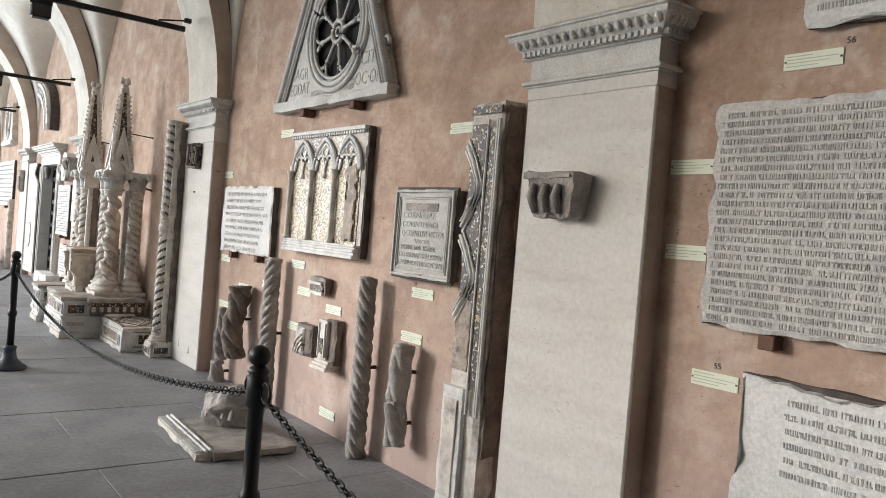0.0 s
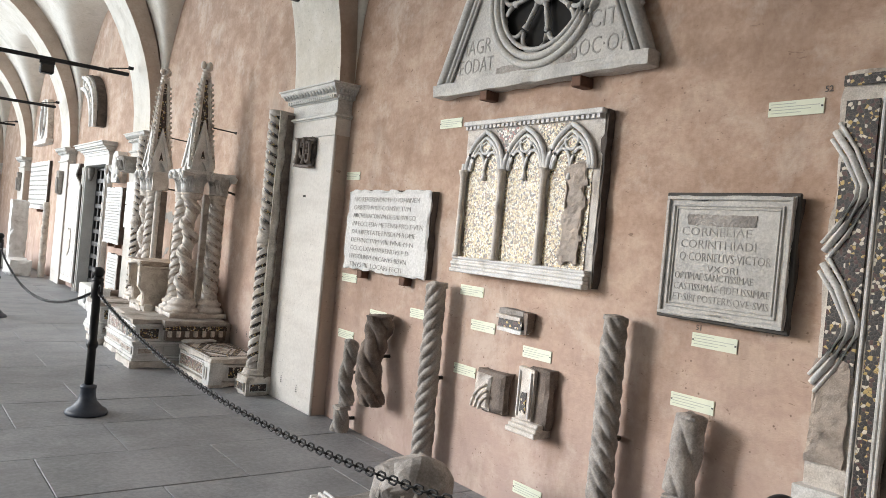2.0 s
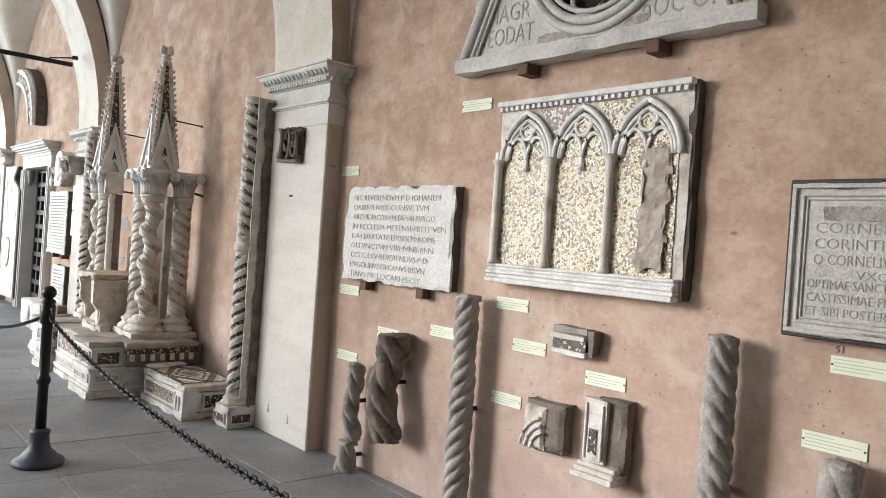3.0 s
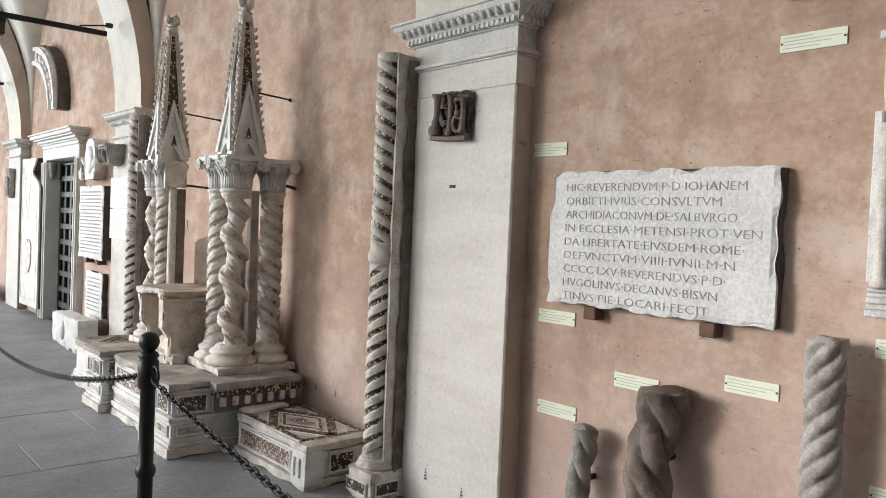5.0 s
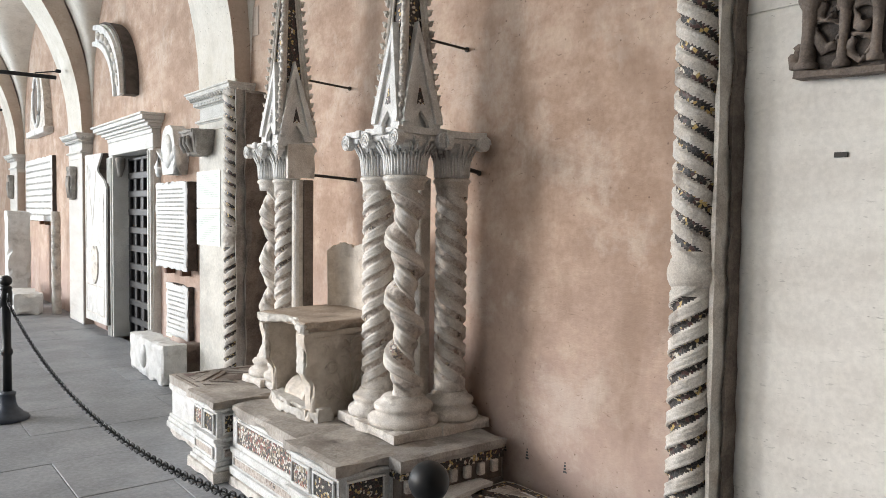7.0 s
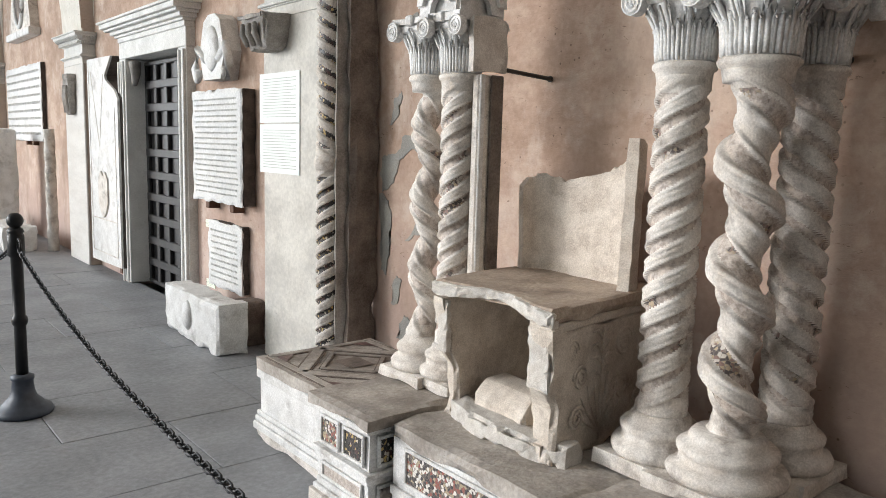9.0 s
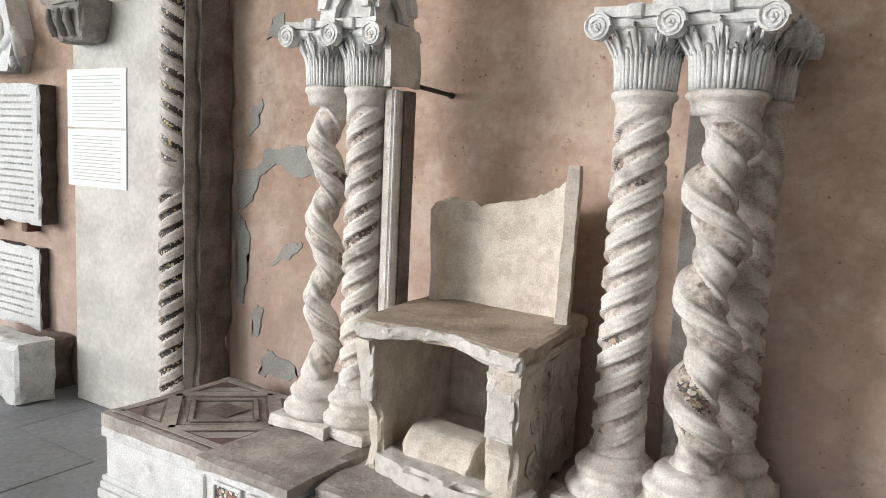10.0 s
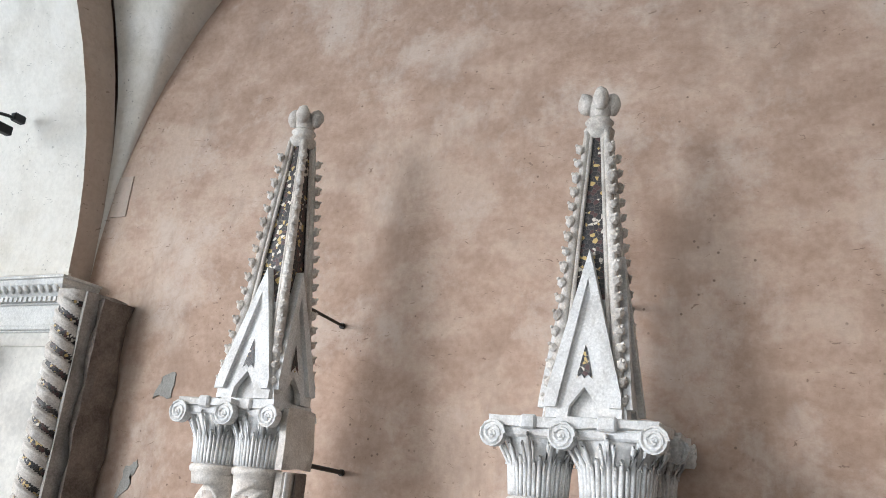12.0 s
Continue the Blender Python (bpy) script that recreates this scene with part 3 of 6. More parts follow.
def column_parts(t, cx, cy, r, z0, z1, hand, kind="band", turns=2.6, strands=3, mats=(M_MARB, M_LOST), base_h=0.12, plinth=0.045, cap_h=0.2, seed=0):
    """One column of a cluster: plinth, moulded base, spiral shaft, neck ring, leafy capital with scrolls."""
    zb, zs = z0 + plinth, z0 + plinth + base_h
    part("plinth", moved(worn_box(-r * 1.8, r * 1.8, -r * 1.8, r * 1.8, 0, plinth, 0.03, 0.003, 0.008, seed), Matrix.Translation((cx, cy, z0))), M_MARB, t)
    part("base", attic_base(r, zb, zs, cx, cy), M_MARB, t, smooth=True)
    zc = z1 - cap_h
    if kind == "rope":
        bm = twist(r * 0.8, zs - 0.01, zc - 0.03, turns, 2, hand, 0.24, 96, 220, cx, cy, sway=r * 0.27, inlaid=True, seed=seed, worn=0.002)
        part("strand", bm, list(mats), t, "thick winding strand edged with fillets", smooth=True)
    else:
        bm = twist(r, zs, zc - 0.035, turns, strands, hand, 0.2, 96, 160, cx, cy, inlaid=True, seed=seed, worn=0.0012)
        part("shaft", bm, list(mats), t, "spiral shaft with half-lost mosaic bands", smooth=True)
    bm = bmesh.new()
    lathe(bm, [(r * 0.96, zc - 0.06), (r * 1.0, zc - 0.04), (r * 1.03, zc - 0.026), (r * 1.14, zc - 0.02), (r * 1.16, zc - 0.01), (r * 1.1, zc - 0.003), (r * 1.0, zc)], 28, cx, cy)
    part("neck_ring", bm, M_MARB, t, smooth=True)
    cap = leafy_capital(t, cx, cy, zc, z1 - 0.04, r)
    bm = worn_box(cx - r * 1.5, cx + r * 1.5, cy - r * 1.5, cy + r * 1.5, z1 - 0.03, z1, 0.03, 0.003, 0.006, seed + 3)
    box(bm, cx - r * 1.35, cx + r * 1.35, cy - r * 1.38, cy + r * 1.38, z1 - 0.055, z1 - 0.028, bevel=0.006)
    box(bm, cx - r * 0.28, cx + r * 0.28, cy - r * 1.6, cy - r * 1.3, z1 - 0.034, z1 + 0.002, bevel=0.005)
    part("abacus", bm, M_MARB2, cap)
    for s in (-1, 1):
        bm = bmesh.new()
        disc_volute(bm, cx + s * r * 1.3, cy - r * 1.42, z1 - 0.05, 0.036, r * 0.42)
        part("volute", bm, M_MARB2, cap)
    bm = bmesh.new()
    disc_volute(bm, 0, 0, 0, 0.036, r * 0.42)
    part("volute", moved(bm, Matrix.Translation((cx + r * 1.42, cy + r * 1.2, z1 - 0.05)) @ Matrix.Rotation(radians(90), 4, "Z")), M_MARB2, cap)

def pinnacle(y, z0, w, h_gable, h_neck, h_top, x, lean=0.0, group="pinnacles"):
    t = thing("pinnacle", (x, y, z0), "crocketed white marble pinnacle with gabled sides and mosaic slits", "pinnacle", group, ry=lean)
    half = w / 2
    # stepped foot and tapering core with a slit of mosaic in each face
    def at(u):
        return half * 0.93 * (1 - u) + 0.028 * u
    bm = bmesh.new()
    levels = 26
    rings = []
    for i in range(levels + 1):
        u = i / levels
        a = at(u) * 0.86
        z = h_neck * u
        rings.append([bm.verts.new(c) for c in ((-a, -a, z), (a, -a, z), (a, a, z), (-a, a, z))])
    for p, q in zip(rings, rings[1:]):
        for k in range(4):
            f = bm.faces.new((p[k], p[(k + 1) % 4], q[(k + 1) % 4], q[k]))
            f.material_index = 1 if p[0].co.z > h_gable * 0.7 else 0
    bm.faces.new(rings[-1])
    bm.faces.new(list(reversed(rings[0])))
    part("core", bm, [M_MARB2, M_COSMD], t)
    for k in range(4):
        rot = Matrix.Rotation(k * math.pi / 2, 4, "Z")
        # arris rib with crockets
        bm = bmesh.new()
        tube(bm, [(-at(0), -at(0), 0), (-at(1), -at(1), h_neck)], 0.017, 6, taper=[1.0, 0.62])
        tube(bm, [(-at(0) + 0.024, -at(0) + 0.001, 0), (-at(1) + 0.012, -at(1) + 0.001, h_neck)], 0.007, 5)
        tube(bm, [(-at(0) + 0.001, -at(0) + 0.024, 0), (-at(1) + 0.001, -at(1) + 0.012, h_neck)], 0.007, 5)
        rib = part("rib", moved(bm, rot), M_MARB, t, smooth=True)
        bm = bmesh.new()
        n = 17
        for i in range(n):
            u = 0.06 + 0.92 * i / n
            a = at(u) + 0.013
            m = Matrix.Translation((-a, -a, h_neck * u)) @ Matrix.Rotation(radians(45), 4, "Z") @ Matrix.Rotation(0.5 * (i % 2), 4, "X")
            bmesh.ops.create_icosphere(bm, subdivisions=1, radius=1, matrix=m @ Matrix.Diagonal((0.014, 0.017, 0.014 + 0.003 * (i % 3), 1)))
            bmesh.ops.create_icosphere(bm, subdivisions=1, radius=0.006, matrix=Matrix.Translation((-a - 0.008, -a - 0.008, h_neck * u + 0.01)))
        tagged(part("crocket_run", moved(bm, rot), M_MARB, rib, "knobbly leaf crockets"), kind="stuff")
        # gable leaning on the face, pierced by a small trefoil with mosaic, arch at its foot
        bm = bmesh.new()
        gy = -half - 0.012
        back = 0.022
        lean_y = half * 0.45
        def gv(xx, zz, d):
            return bm.verts.new((xx, gy + d + lean_y * zz / h_gable, zz))
        outer = [(-half, 0.0), (-half, 0.05), (0, h_gable), (half, 0.05), (half, 0.0)]
        aw = half * 0.42
        arch = [(aw, 0.0), (aw * 0.9, 0.035), (0, 0.085), (-aw * 0.9, 0.035), (-aw, 0.0)]
        pts = outer + arch
        fr = [gv(a, b, 0) for a, b in pts]
        bk = [gv(a, b, back) for a, b in pts]
        bm.faces.new(fr)
        bm.faces.new(list(reversed(bk)))
        for i in range(len(pts)):
            j = (i + 1) % len(pts)
            bm.faces.new((fr[i], bk[i], bk[j], fr[j]))
        gab = part("gable", moved(bm, rot), M_MARB2, t)
        bm = bmesh.new()
        for s in (-1, 1):
            q = [(s * half, 0.03), (s * half, 0.06), (0, h_gable), (0, h_gable - 0.085), (s * (half - 0.03), 0.03)]
            fr = [bm.verts.new((a, gy - 0.016 + lean_y * b / h_gable, b)) for a, b in q]
            bk = [bm.verts.new((a, gy + 0.002 + lean_y * b / h_gable, b)) for a, b in q]
            bm.faces.new(fr)
            for i in range(5):
                bm.faces.new((fr[i], bk[i], bk[(i + 1) % 5], fr[(i + 1) % 5]))
        part("moulding", moved(bm, rot), M_MARB2, gab)
        bm = bmesh.new()
        zc = h_gable * 0.3
        face = [(-0.022, -0.035), (-0.008, -0.022), (0.0, -0.034), (0.008, -0.022), (0.022, -0.035), (0.014, 0.0), (0.0, 0.06), (-0.014, 0.0)]
        bm.faces.new([bm.verts.new((dx, gy - 0.002 + lean_y * (zc + dz) / h_gable, zc + dz)) for dx, dz in face])
        part("mosaic_trefoil", moved(bm, rot), M_COSMD, gab, "dark mosaic-filled trefoil slit")
    bm = bmesh.new()
    lathe(bm, [(0.036, h_neck - 0.02), (0.045, h_neck), (0.047, h_neck + 0.012), (0.038, h_neck + 0.02), (0.036, h_neck + 0.032), (0.044, h_neck + 0.04), (0.036, h_neck + 0.05)], 16)
    part("collar", bm, M_MARB, t, smooth=True)
    bm = bmesh.new()
    zt = h_neck + 0.045
    hh = h_top - zt
    bmesh.ops.create_icosphere(bm, subdivisions=2, radius=1, matrix=Matrix.Translation((0, 0, zt + hh * 0.45)) @ Matrix.Diagonal((0.036, 0.036, hh * 0.5, 1)))
    for i in range(4):
        a = i * math.pi / 2 + 0.3
        bmesh.ops.create_icosphere(bm, subdivisions=2, radius=1, matrix=Matrix.Translation((0.04 * math.cos(a), 0.04 * math.sin(a), zt + hh * 0.62)) @ Matrix.Diagonal((0.024, 0.024, hh * 0.4, 1)))
    for v in bm.verts:
        v.co += noise.noise_vector(v.co * 40) * 0.006
    part("finial", bm, M_MARB, t, "worn bud finial", smooth=True)
    return t

# throne ensemble ------------------------------------------------------------
def mosaic_panel(t, x0, x1, z0, z1, y, mat=M_COSM, frame_w=0.012, axis="y"):
    """A sunk mosaic field with a raised marble frame, on a face that looks to -y (or to +x)."""
    def put(bm):
        if axis == "x":
            return moved(bm, Matrix.Rotation(radians(90), 4, "Z"))
        return bm
    fr = bmesh.new()
    f = frame_w
    for a in ((x0, x1, z0, z0 + f), (x0, x1, z1 - f, z1), (x0, x0 + f, z0 + f, z1 - f), (x1 - f, x1, z0 + f, z1 - f)):
        box(fr, a[0], a[1], y - 0.012, y, a[2], a[3], bevel=0.003)
    p = part("panel_frame", put(fr), M_MARB2, t)
    part("mosaic_field", put(bx(x0 + f, x1 - f, y - 0.005, y, z0 + f, z1 - f)), mat, p, "small-cut geometric mosaic")

def pedestal(y0, y1, x0, x1, h, label, seed, panels=True):
    """A block of the dais: stepped foot, panelled die, projecting worn top."""
    yc = (y0 + y1) / 2
    t = thing("dais_block", (WALL, yc, 0), label, "pedestal", "blocks of the throne dais")
    a, b = -(y1 - yc), (y1 - yc)
    f, bk = x0 - WALL, x1 - WALL
    bm = worn_box(a, b, f, bk, 0, h * 0.14, 0.04, 0.003, 0.01, seed)
    part("foot", bm, M_MARB, t)
    bm = bmesh.new()
    for p, z0, z1 in ((0.012, 0.14, 0.19), (0.022, 0.19, 0.25), (0.03, 0.25, 0.44), (0.018, 0.44, 0.49), (0.008, 0.49, 0.54)):
        box(bm, a + p, b - p, f + p, bk, h * z0, h * z1, bevel=0.004)
    part("lower_moulding", bm, M_MARB2, t)
    q = 0.03
    bm = worn_box(a + q, b - q, f + q, bk, h * 0.54, h * 0.86, 0.05, 0.002, 0.006, seed + 1)
    part("die", bm, M_MARB2, t)
    bm = bmesh.new()
    box(bm, a + 0.015, b - 0.015, f + 0.015, bk, h * 0.86, h * 0.9, bevel=0.004)
    part("upper_moulding", bm, M_MARB2, t)
    bm = worn_box(a, b, f, bk, h * 0.9, h, 0.035, 0.005, 0.016, seed + 2)
    part("top_slab", bm, M_TOP, t, "chipped grey-brown top slab")
    if panels:
        w = b - a
        mosaic_panel(t, a + 0.05, a + w * 0.46, h * 0.57, h * 0.83, f + q)
        mosaic_panel(t, a + w * 0.52, b - 0.05, h * 0.57, h * 0.83, f + q, M_COSMD)
        mosaic_panel(t, a + 0.06, b - 0.06, h * 0.27, h * 0.42, f + 0.03, M_LOST)
        mosaic_panel(t, f + 0.06, f + 0.24, h * 0.27, h * 0.42, -(b - 0.03), M_LOST, axis="x")
        part("joint_strip", bx(b - q - 0.004, b - q + 0.008, f + 0.262, f + 0.282, h * 0.14, h * 0.88, bevel=0.003), M_MARB2, t)
        mosaic_panel(t, f + 0.06, f + 0.24, h * 0.57, h * 0.83, -(b - q), M_COSMD, axis="x")
        mosaic_panel(t, f + 0.3, min(bk - 0.04, f + 0.46), h * 0.57, h * 0.83, -(b - q), M_PORPH, axis="x")
    return t

pedestal(8.34, 8.8, 1.54, 2.06, 0.42, "white marble dais block with framed mosaic panels", 1)
pedestal(9.55, 9.93, 1.53, 2.0, 0.42, "white marble dais block with weathered mosaic panels", 5)

# middle front of the dais
t = thing("dais_step", (WALL, 9.17, 0), "long white marble dais step with a mosaic band", "step")
part("foot", worn_box(-0.37, 0.37, -0.80, -0.3, 0, 0.05, 0.05, 0.003, 0.01, 8), M_MARB, t)
bm = bmesh.new()
for p, z0, z1 in ((0.01, 0.05, 0.09), (0.025, 0.09, 0.16), (0.015, 0.16, 0.19)):
    box(bm, -0.37, 0.37, -0.80 + p, -0.3, z0, z1, bevel=0.004)
part("moulding", bm, M_MARB2, t)
part("riser", bx(-0.37, 0.37, -0.77, -0.3, 0.19, 0.355), M_MARB2, t)
part("top_slab", worn_box(-0.37, 0.37, -0.79, -0.3, 0.355, 0.41, 0.035, 0.005, 0.012, 9), M_TOP, t, "worn honey-stained top slab")
mosaic_panel(t, -0.3, 0.34, 0.21, 0.34, -0.77, M_COSM)
mosaic_panel(t, -0.33, 0.34, 0.1, 0.15, -0.775, M_LOST, 0.006)

# floor of the dais behind, and cornice shelf under the near columns
t = thing("dais_platform", (WALL, 9.15, 0), "uneven grey stone platform under the throne", "platform")
part("bed", worn_box(-0.68, 0.8, -0.42, 0.0, 0, 0.39, 0.06, 0.006, 0.012, 12), M_GREYM, t)
t = thing("cornice_shelf", (WALL, 8.4, 0), "dark-patinated carved cornice shelf with mosaic and dentils", "cornice")
part("slab", worn_box(-0.12, 0.14, -0.62, -0.06, 0.37, 0.42, 0.03, 0.004, 0.01, 13), M_GREYM, t)
part("mosaic_band", bx(-0.1, 0.115, -0.6, -0.06, 0.33, 0.37), M_COSMD, t)
part("bed_mould", bx(-0.1, 0.1, -0.585, -0.06, 0.24, 0.33), M_BROWNM, t)
for i in range(7):
    part("dentil", bx(0.1, 0.125, -0.58 + i * 0.075, -0.545 + i * 0.075, 0.275, 0.328, bevel=0.005), M_MARB, t)

# low box with an inlaid lozenge top, two of them
def lozenge_box(y0, y1, x0, h, label, seed, deep=0.43, robbed=False):
    yc = (y0 + y1) / 2
    t = thing("inlaid_slab_box", (WALL, yc, 0), label, "box", "inlaid boxes of the dais")
    w = (y1 - y0) / 2
    f = x0 - WALL
    part("foot", worn_box(-w, w, f - 0.01, f + deep + 0.02, 0, 0.045, 0.05, 0.003, 0.01, seed), M_MARB, t)
    part("body", worn_box(-w + 0.015, w - 0.015, f + 0.01, f + deep, 0.045, h - 0.05, 0.06, 0.003, 0.008, seed + 1), M_MARB2, t)
    part("top", worn_box(-w, w, f, f + deep, h - 0.05, h, 0.05, 0.003, 0.012, seed + 2), M_TOP if robbed else M_MARB, t)
    if robbed:
        bm = bmesh.new()
        for p, z0, z1 in ((0.03, 0.04, 0.075), (0.02, 0.075, 0.1), (0.012, 0.1, 0.12), (0.012, h - 0.09, h - 0.05)):
            box(bm, -w - 0.002, w - 0.02, f + 0.012 - p, f + 0.05, z0, z1, bevel=0.005)
        part("front_moulding", bm, M_MARB2, t)
    else:
        mosaic_panel(t, -w + 0.05, w - 0.16, 0.06, h - 0.06, f + 0.01, M_COSM)
    mosaic_panel(t, f + 0.14, f + 0.3, 0.06, h - 0.06, -(w - 0.015), M_COSMD, axis="x")
    part("corner_post", worn_box(w - 0.13, w + 0.01, f - 0.012, f + 0.1, 0.02, h - 0.03, 0.04, 0.003, 0.01, seed + 4), M_MARB2, t)
    for dx in (0.035, 0.085):
        part("flute", bx(w - 0.13 + dx - 0.012, w - 0.13 + dx + 0.012, f - 0.022, f - 0.01, 0.06, h - 0.07, bevel=0.005), M_MARB2, t)
    cx, cy = -0.02, f + deep / 2
    rx, ry = w * 0.82, deep * 0.42
    z = h
    def rail(x0_, y0_, x1_, y1_, wid, mat, zz, name):
        d = Vector((x1_ - x0_, y1_ - y0_, 0))
        n = Vector((-d.y, d.x, 0)).normalized() * wid / 2
        b = bmesh.new()
        pts = [Vector((x0_, y0_, 0)) + n, Vector((x1_, y1_, 0)) + n, Vector((x1_, y1_, 0)) - n, Vector((x0_, y0_, 0)) - n]
        lo = [b.verts.new((p.x, p.y, z - 0.004)) for p in pts]
        hi = [b.verts.new((p.x, p.y, z + zz)) for p in pts]
        b.faces.new(hi)
        for i in range(4):
            b.faces.new((lo[i], lo[(i + 1) % 4], hi[(i + 1) % 4], hi[i]))
        part(name, b, mat, t)
    cor = [(cx - rx, cy - ry), (cx + rx, cy - ry), (cx + rx, cy + ry), (cx - rx, cy + ry)]
    mid = [(cx, cy - ry), (cx + rx, cy), (cx, cy + ry), (cx - rx, cy)]
    inlay = M_TOP if robbed else M_COSMD
    pale = M_BROWNM if robbed else M_MARB2
    for i in range(4):
        a, b = cor[i], cor[(i + 1) % 4]
        rail(*a, *b, 0.05, pale, 0.003, "border_fillet")
        rail(*a, *b, 0.032, inlay, 0.005, "inlay_band")
        a, b = mid[i], mid[(i + 1) % 4]
        rail(*a, *b, 0.07, pale, 0.004, "lozenge_fillet")
        rail(*a, *b, 0.05, inlay, 0.006, "lozenge_band")
        a, b = [(cx + (p[0] - cx) * 0.62, cy + (p[1] - cy) * 0.62) for p in (mid[i], mid[(i + 1) % 4])]
        rail(*a, *b, 0.028, pale, 0.0045, "inner_fillet")
        rail(*a, *b, 0.016, inlay, 0.0065, "inner_band")
        # filled corner triangle
        k = cor[(i + 1) % 4]
        tri = [(k[0] + (p[0] - k[0]) * q, k[1] + (p[1] - k[1]) * q) for p, q in ((k, 1), (mid[i], 0.55), (mid[(i + 1) % 4], 0.55))]
        mx, my = sum(p[0] for p in tri) / 3, sum(p[1] for p in tri) / 3
        b = bmesh.new()
        b.faces.new([b.verts.new((mx + (px - mx) * 0.62, my + (py - my) * 0.62, z + 0.004)) for px, py in tri])
        part("corner_inlay", b, M_PORPH if robbed else M_LOST, t)
    b = bmesh.new()
    k = 0.4
    vs = [b.verts.new((cx + sx * rx * k, cy + sy * ry * k, z + 0.004)) for sx, sy in ((-0.6, -0.6), (0.6, -0.6), (0.6, 0.6), (-0.6, 0.6))]
    b.faces.new(vs)
    part("lozenge", b, M_BROWNM if robbed else M_COSM, t)
    return t

lozenge_box(7.49, 8.28, 1.92, 0.23, "low marble box with a lozenge mosaic lid", 20)
lozenge_box(9.94, 10.62, 1.66, 0.36, "low marble box with a robbed-out lozenge inlay lid", 26, 0.6, True)
t = thing("loose_slab", (2.1, 8.31, 0.235), "thin broken white marble slab lying on the box", "slab", rz=-80)
part("slab_body", worn_box(-0.09, 0.1, -0.16, 0.12, 0, 0.022, 0.03, 0.004, 0.01, 31), M_MARB2, t)

# throne
def throne():
    t = thing("throne", (WALL + 0.03, 9.185, 0.41), "worn pale stone throne with broken curved back and hollow seat", "throne", rz=-94)
    w, f, bk, hs = 0.270, -0.68, -0.1, 0.405
    def skew(bm):
        for v in bm.verts:
            v.co.x -= 0.2 * (v.co.y - f)
        return bm
    def front_line(u):
        """How far the front edge of a side stands back at the height u: straight above, cut back in the middle, splayed at the foot."""
        if u > 0.56:
            return 0.012 * math.sin(u * 11)
        if u > 0.42:
            return 0.045 * (0.56 - u) / 0.14
        return 0.045 - 0.02 * max(0.0, 0.14 - u) / 0.14
    def side(x0, x1, sign, seed):
        bm = worn_box(x0, x1, f, bk, 0, hs, 0.02, 0.004, 0.014, seed, 14)
        for v in bm.verts:
            u = max(0.0, min(1.0, v.co.z / hs))
            near_front = max(0.0, 1 - (v.co.y - f) / 0.16)
            v.co.y += front_line(u) * near_front
            v.co.x += sign * 0.012 * math.sin(u * 4.2 + 0.6) * near_front
        return part("side_wall", skew(bm), M_THRONE, t)
    left = side(-w, -w + 0.055, 1, 40)
    right = side(w - 0.098, w, -1, 41)
    # rough tooled front edges of both sides
    for own, x0, x1, sd in ((left, -w + 0.004, -w + 0.056, 47), (right, w - 0.094, w - 0.006, 48)):
        bm = worn_box(x0, x1, f - 0.004, f + 0.02, hs * 0.55, hs - 0.004, 0.012, 0.003, 0.007, sd, 45)
        part("tooled_edge", skew(bm), M_CUT, own, "roughly tooled pale front edge")
    part("back_wall", skew(worn_box(-w + 0.05, w - 0.09, bk - 0.05, bk, 0.0, hs, 0.05, 0.003, 0.006, 42)), M_THRONE, t)
    bm = worn_box(-w + 0.03, w - 0.05, f + 0.03, bk - 0.04, 0, 0.05, 0.025, 0.005, 0.016, 44)
    part("sill", skew(bm), M_THRONE, t)
    bm = worn_box(-w + 0.05, w + 0.03, f + 0.0, f + 0.09, -0.004, 0.062, 0.018, 0.006, 0.03, 49, 18)
    for v in bm.verts:
        v.co.y += 0.05 * abs(v.co.x / w) ** 2
    part("front_step", skew(bm), M_CUT, t, "broken pale stone lip at the foot")
    st = worn_box(-0.15, 0.1, f + 0.075, f + 0.24, 0.045, 0.135, 0.015, 0.003, 0.014, 45)
    for v in st.verts:
        u = (v.co.y - f - 0.075) / 0.165
        v.co.z -= max(0, v.co.z - 0.045) * 0.6 * max(0.0, 1 - 2.2 * u) ** 2
    part("foot_roll", skew(st), M_THRONE, t, "broken rounded footrest stub")
    # seat slab with a scooped front edge and a moulded flank
    bm = worn_box(-w - 0.012, w + 0.016, f - 0.02, bk + 0.01, hs + 0.012, hs + 0.06, 0.02, 0.003, 0.014, 46)
    for v in bm.verts:
        near_front = max(0.0, 1 - (v.co.y - f) / 0.14)
        v.co.y += 0.075 * math.exp(-((v.co.x - 0.0) / 0.15) ** 2) * near_front
        v.co.z -= 0.008 * math.exp(-((v.co.x - 0.02) / 0.2) ** 2) * (1 if v.co.z > hs + 0.03 else 0)
    seat = part("seat", skew(bm), M_SEAT, t, "brown-stained worn seat slab")
    part("seat_moulding", skew(bx(w - 0.09, w + 0.008, f - 0.006, bk, hs - 0.012, hs + 0.014, bevel=0.005)), M_THRONE, seat)
    bm = worn_box(-w - 0.008, w + 0.012, f - 0.026, f + 0.012, hs + 0.008, hs + 0.052, 0.014, 0.003, 0.008, 43, 30)
    for v in bm.verts:
        v.co.y += 0.075 * math.exp(-(v.co.x / 0.15) ** 2)
        v.co.z += 0.014 * math.exp(-((v.co.x + 0.03) / 0.13) ** 2) * (1 if v.co.z < hs + 0.03 else 0)
    part("worn_front_edge", skew(bm), M_CUT, seat, "pale chipped front edge")
    # shallow curved back, broken along the top and rising to one side
    bm = bmesh.new()
    n, m = 44, 18
    outer, inner = [], []
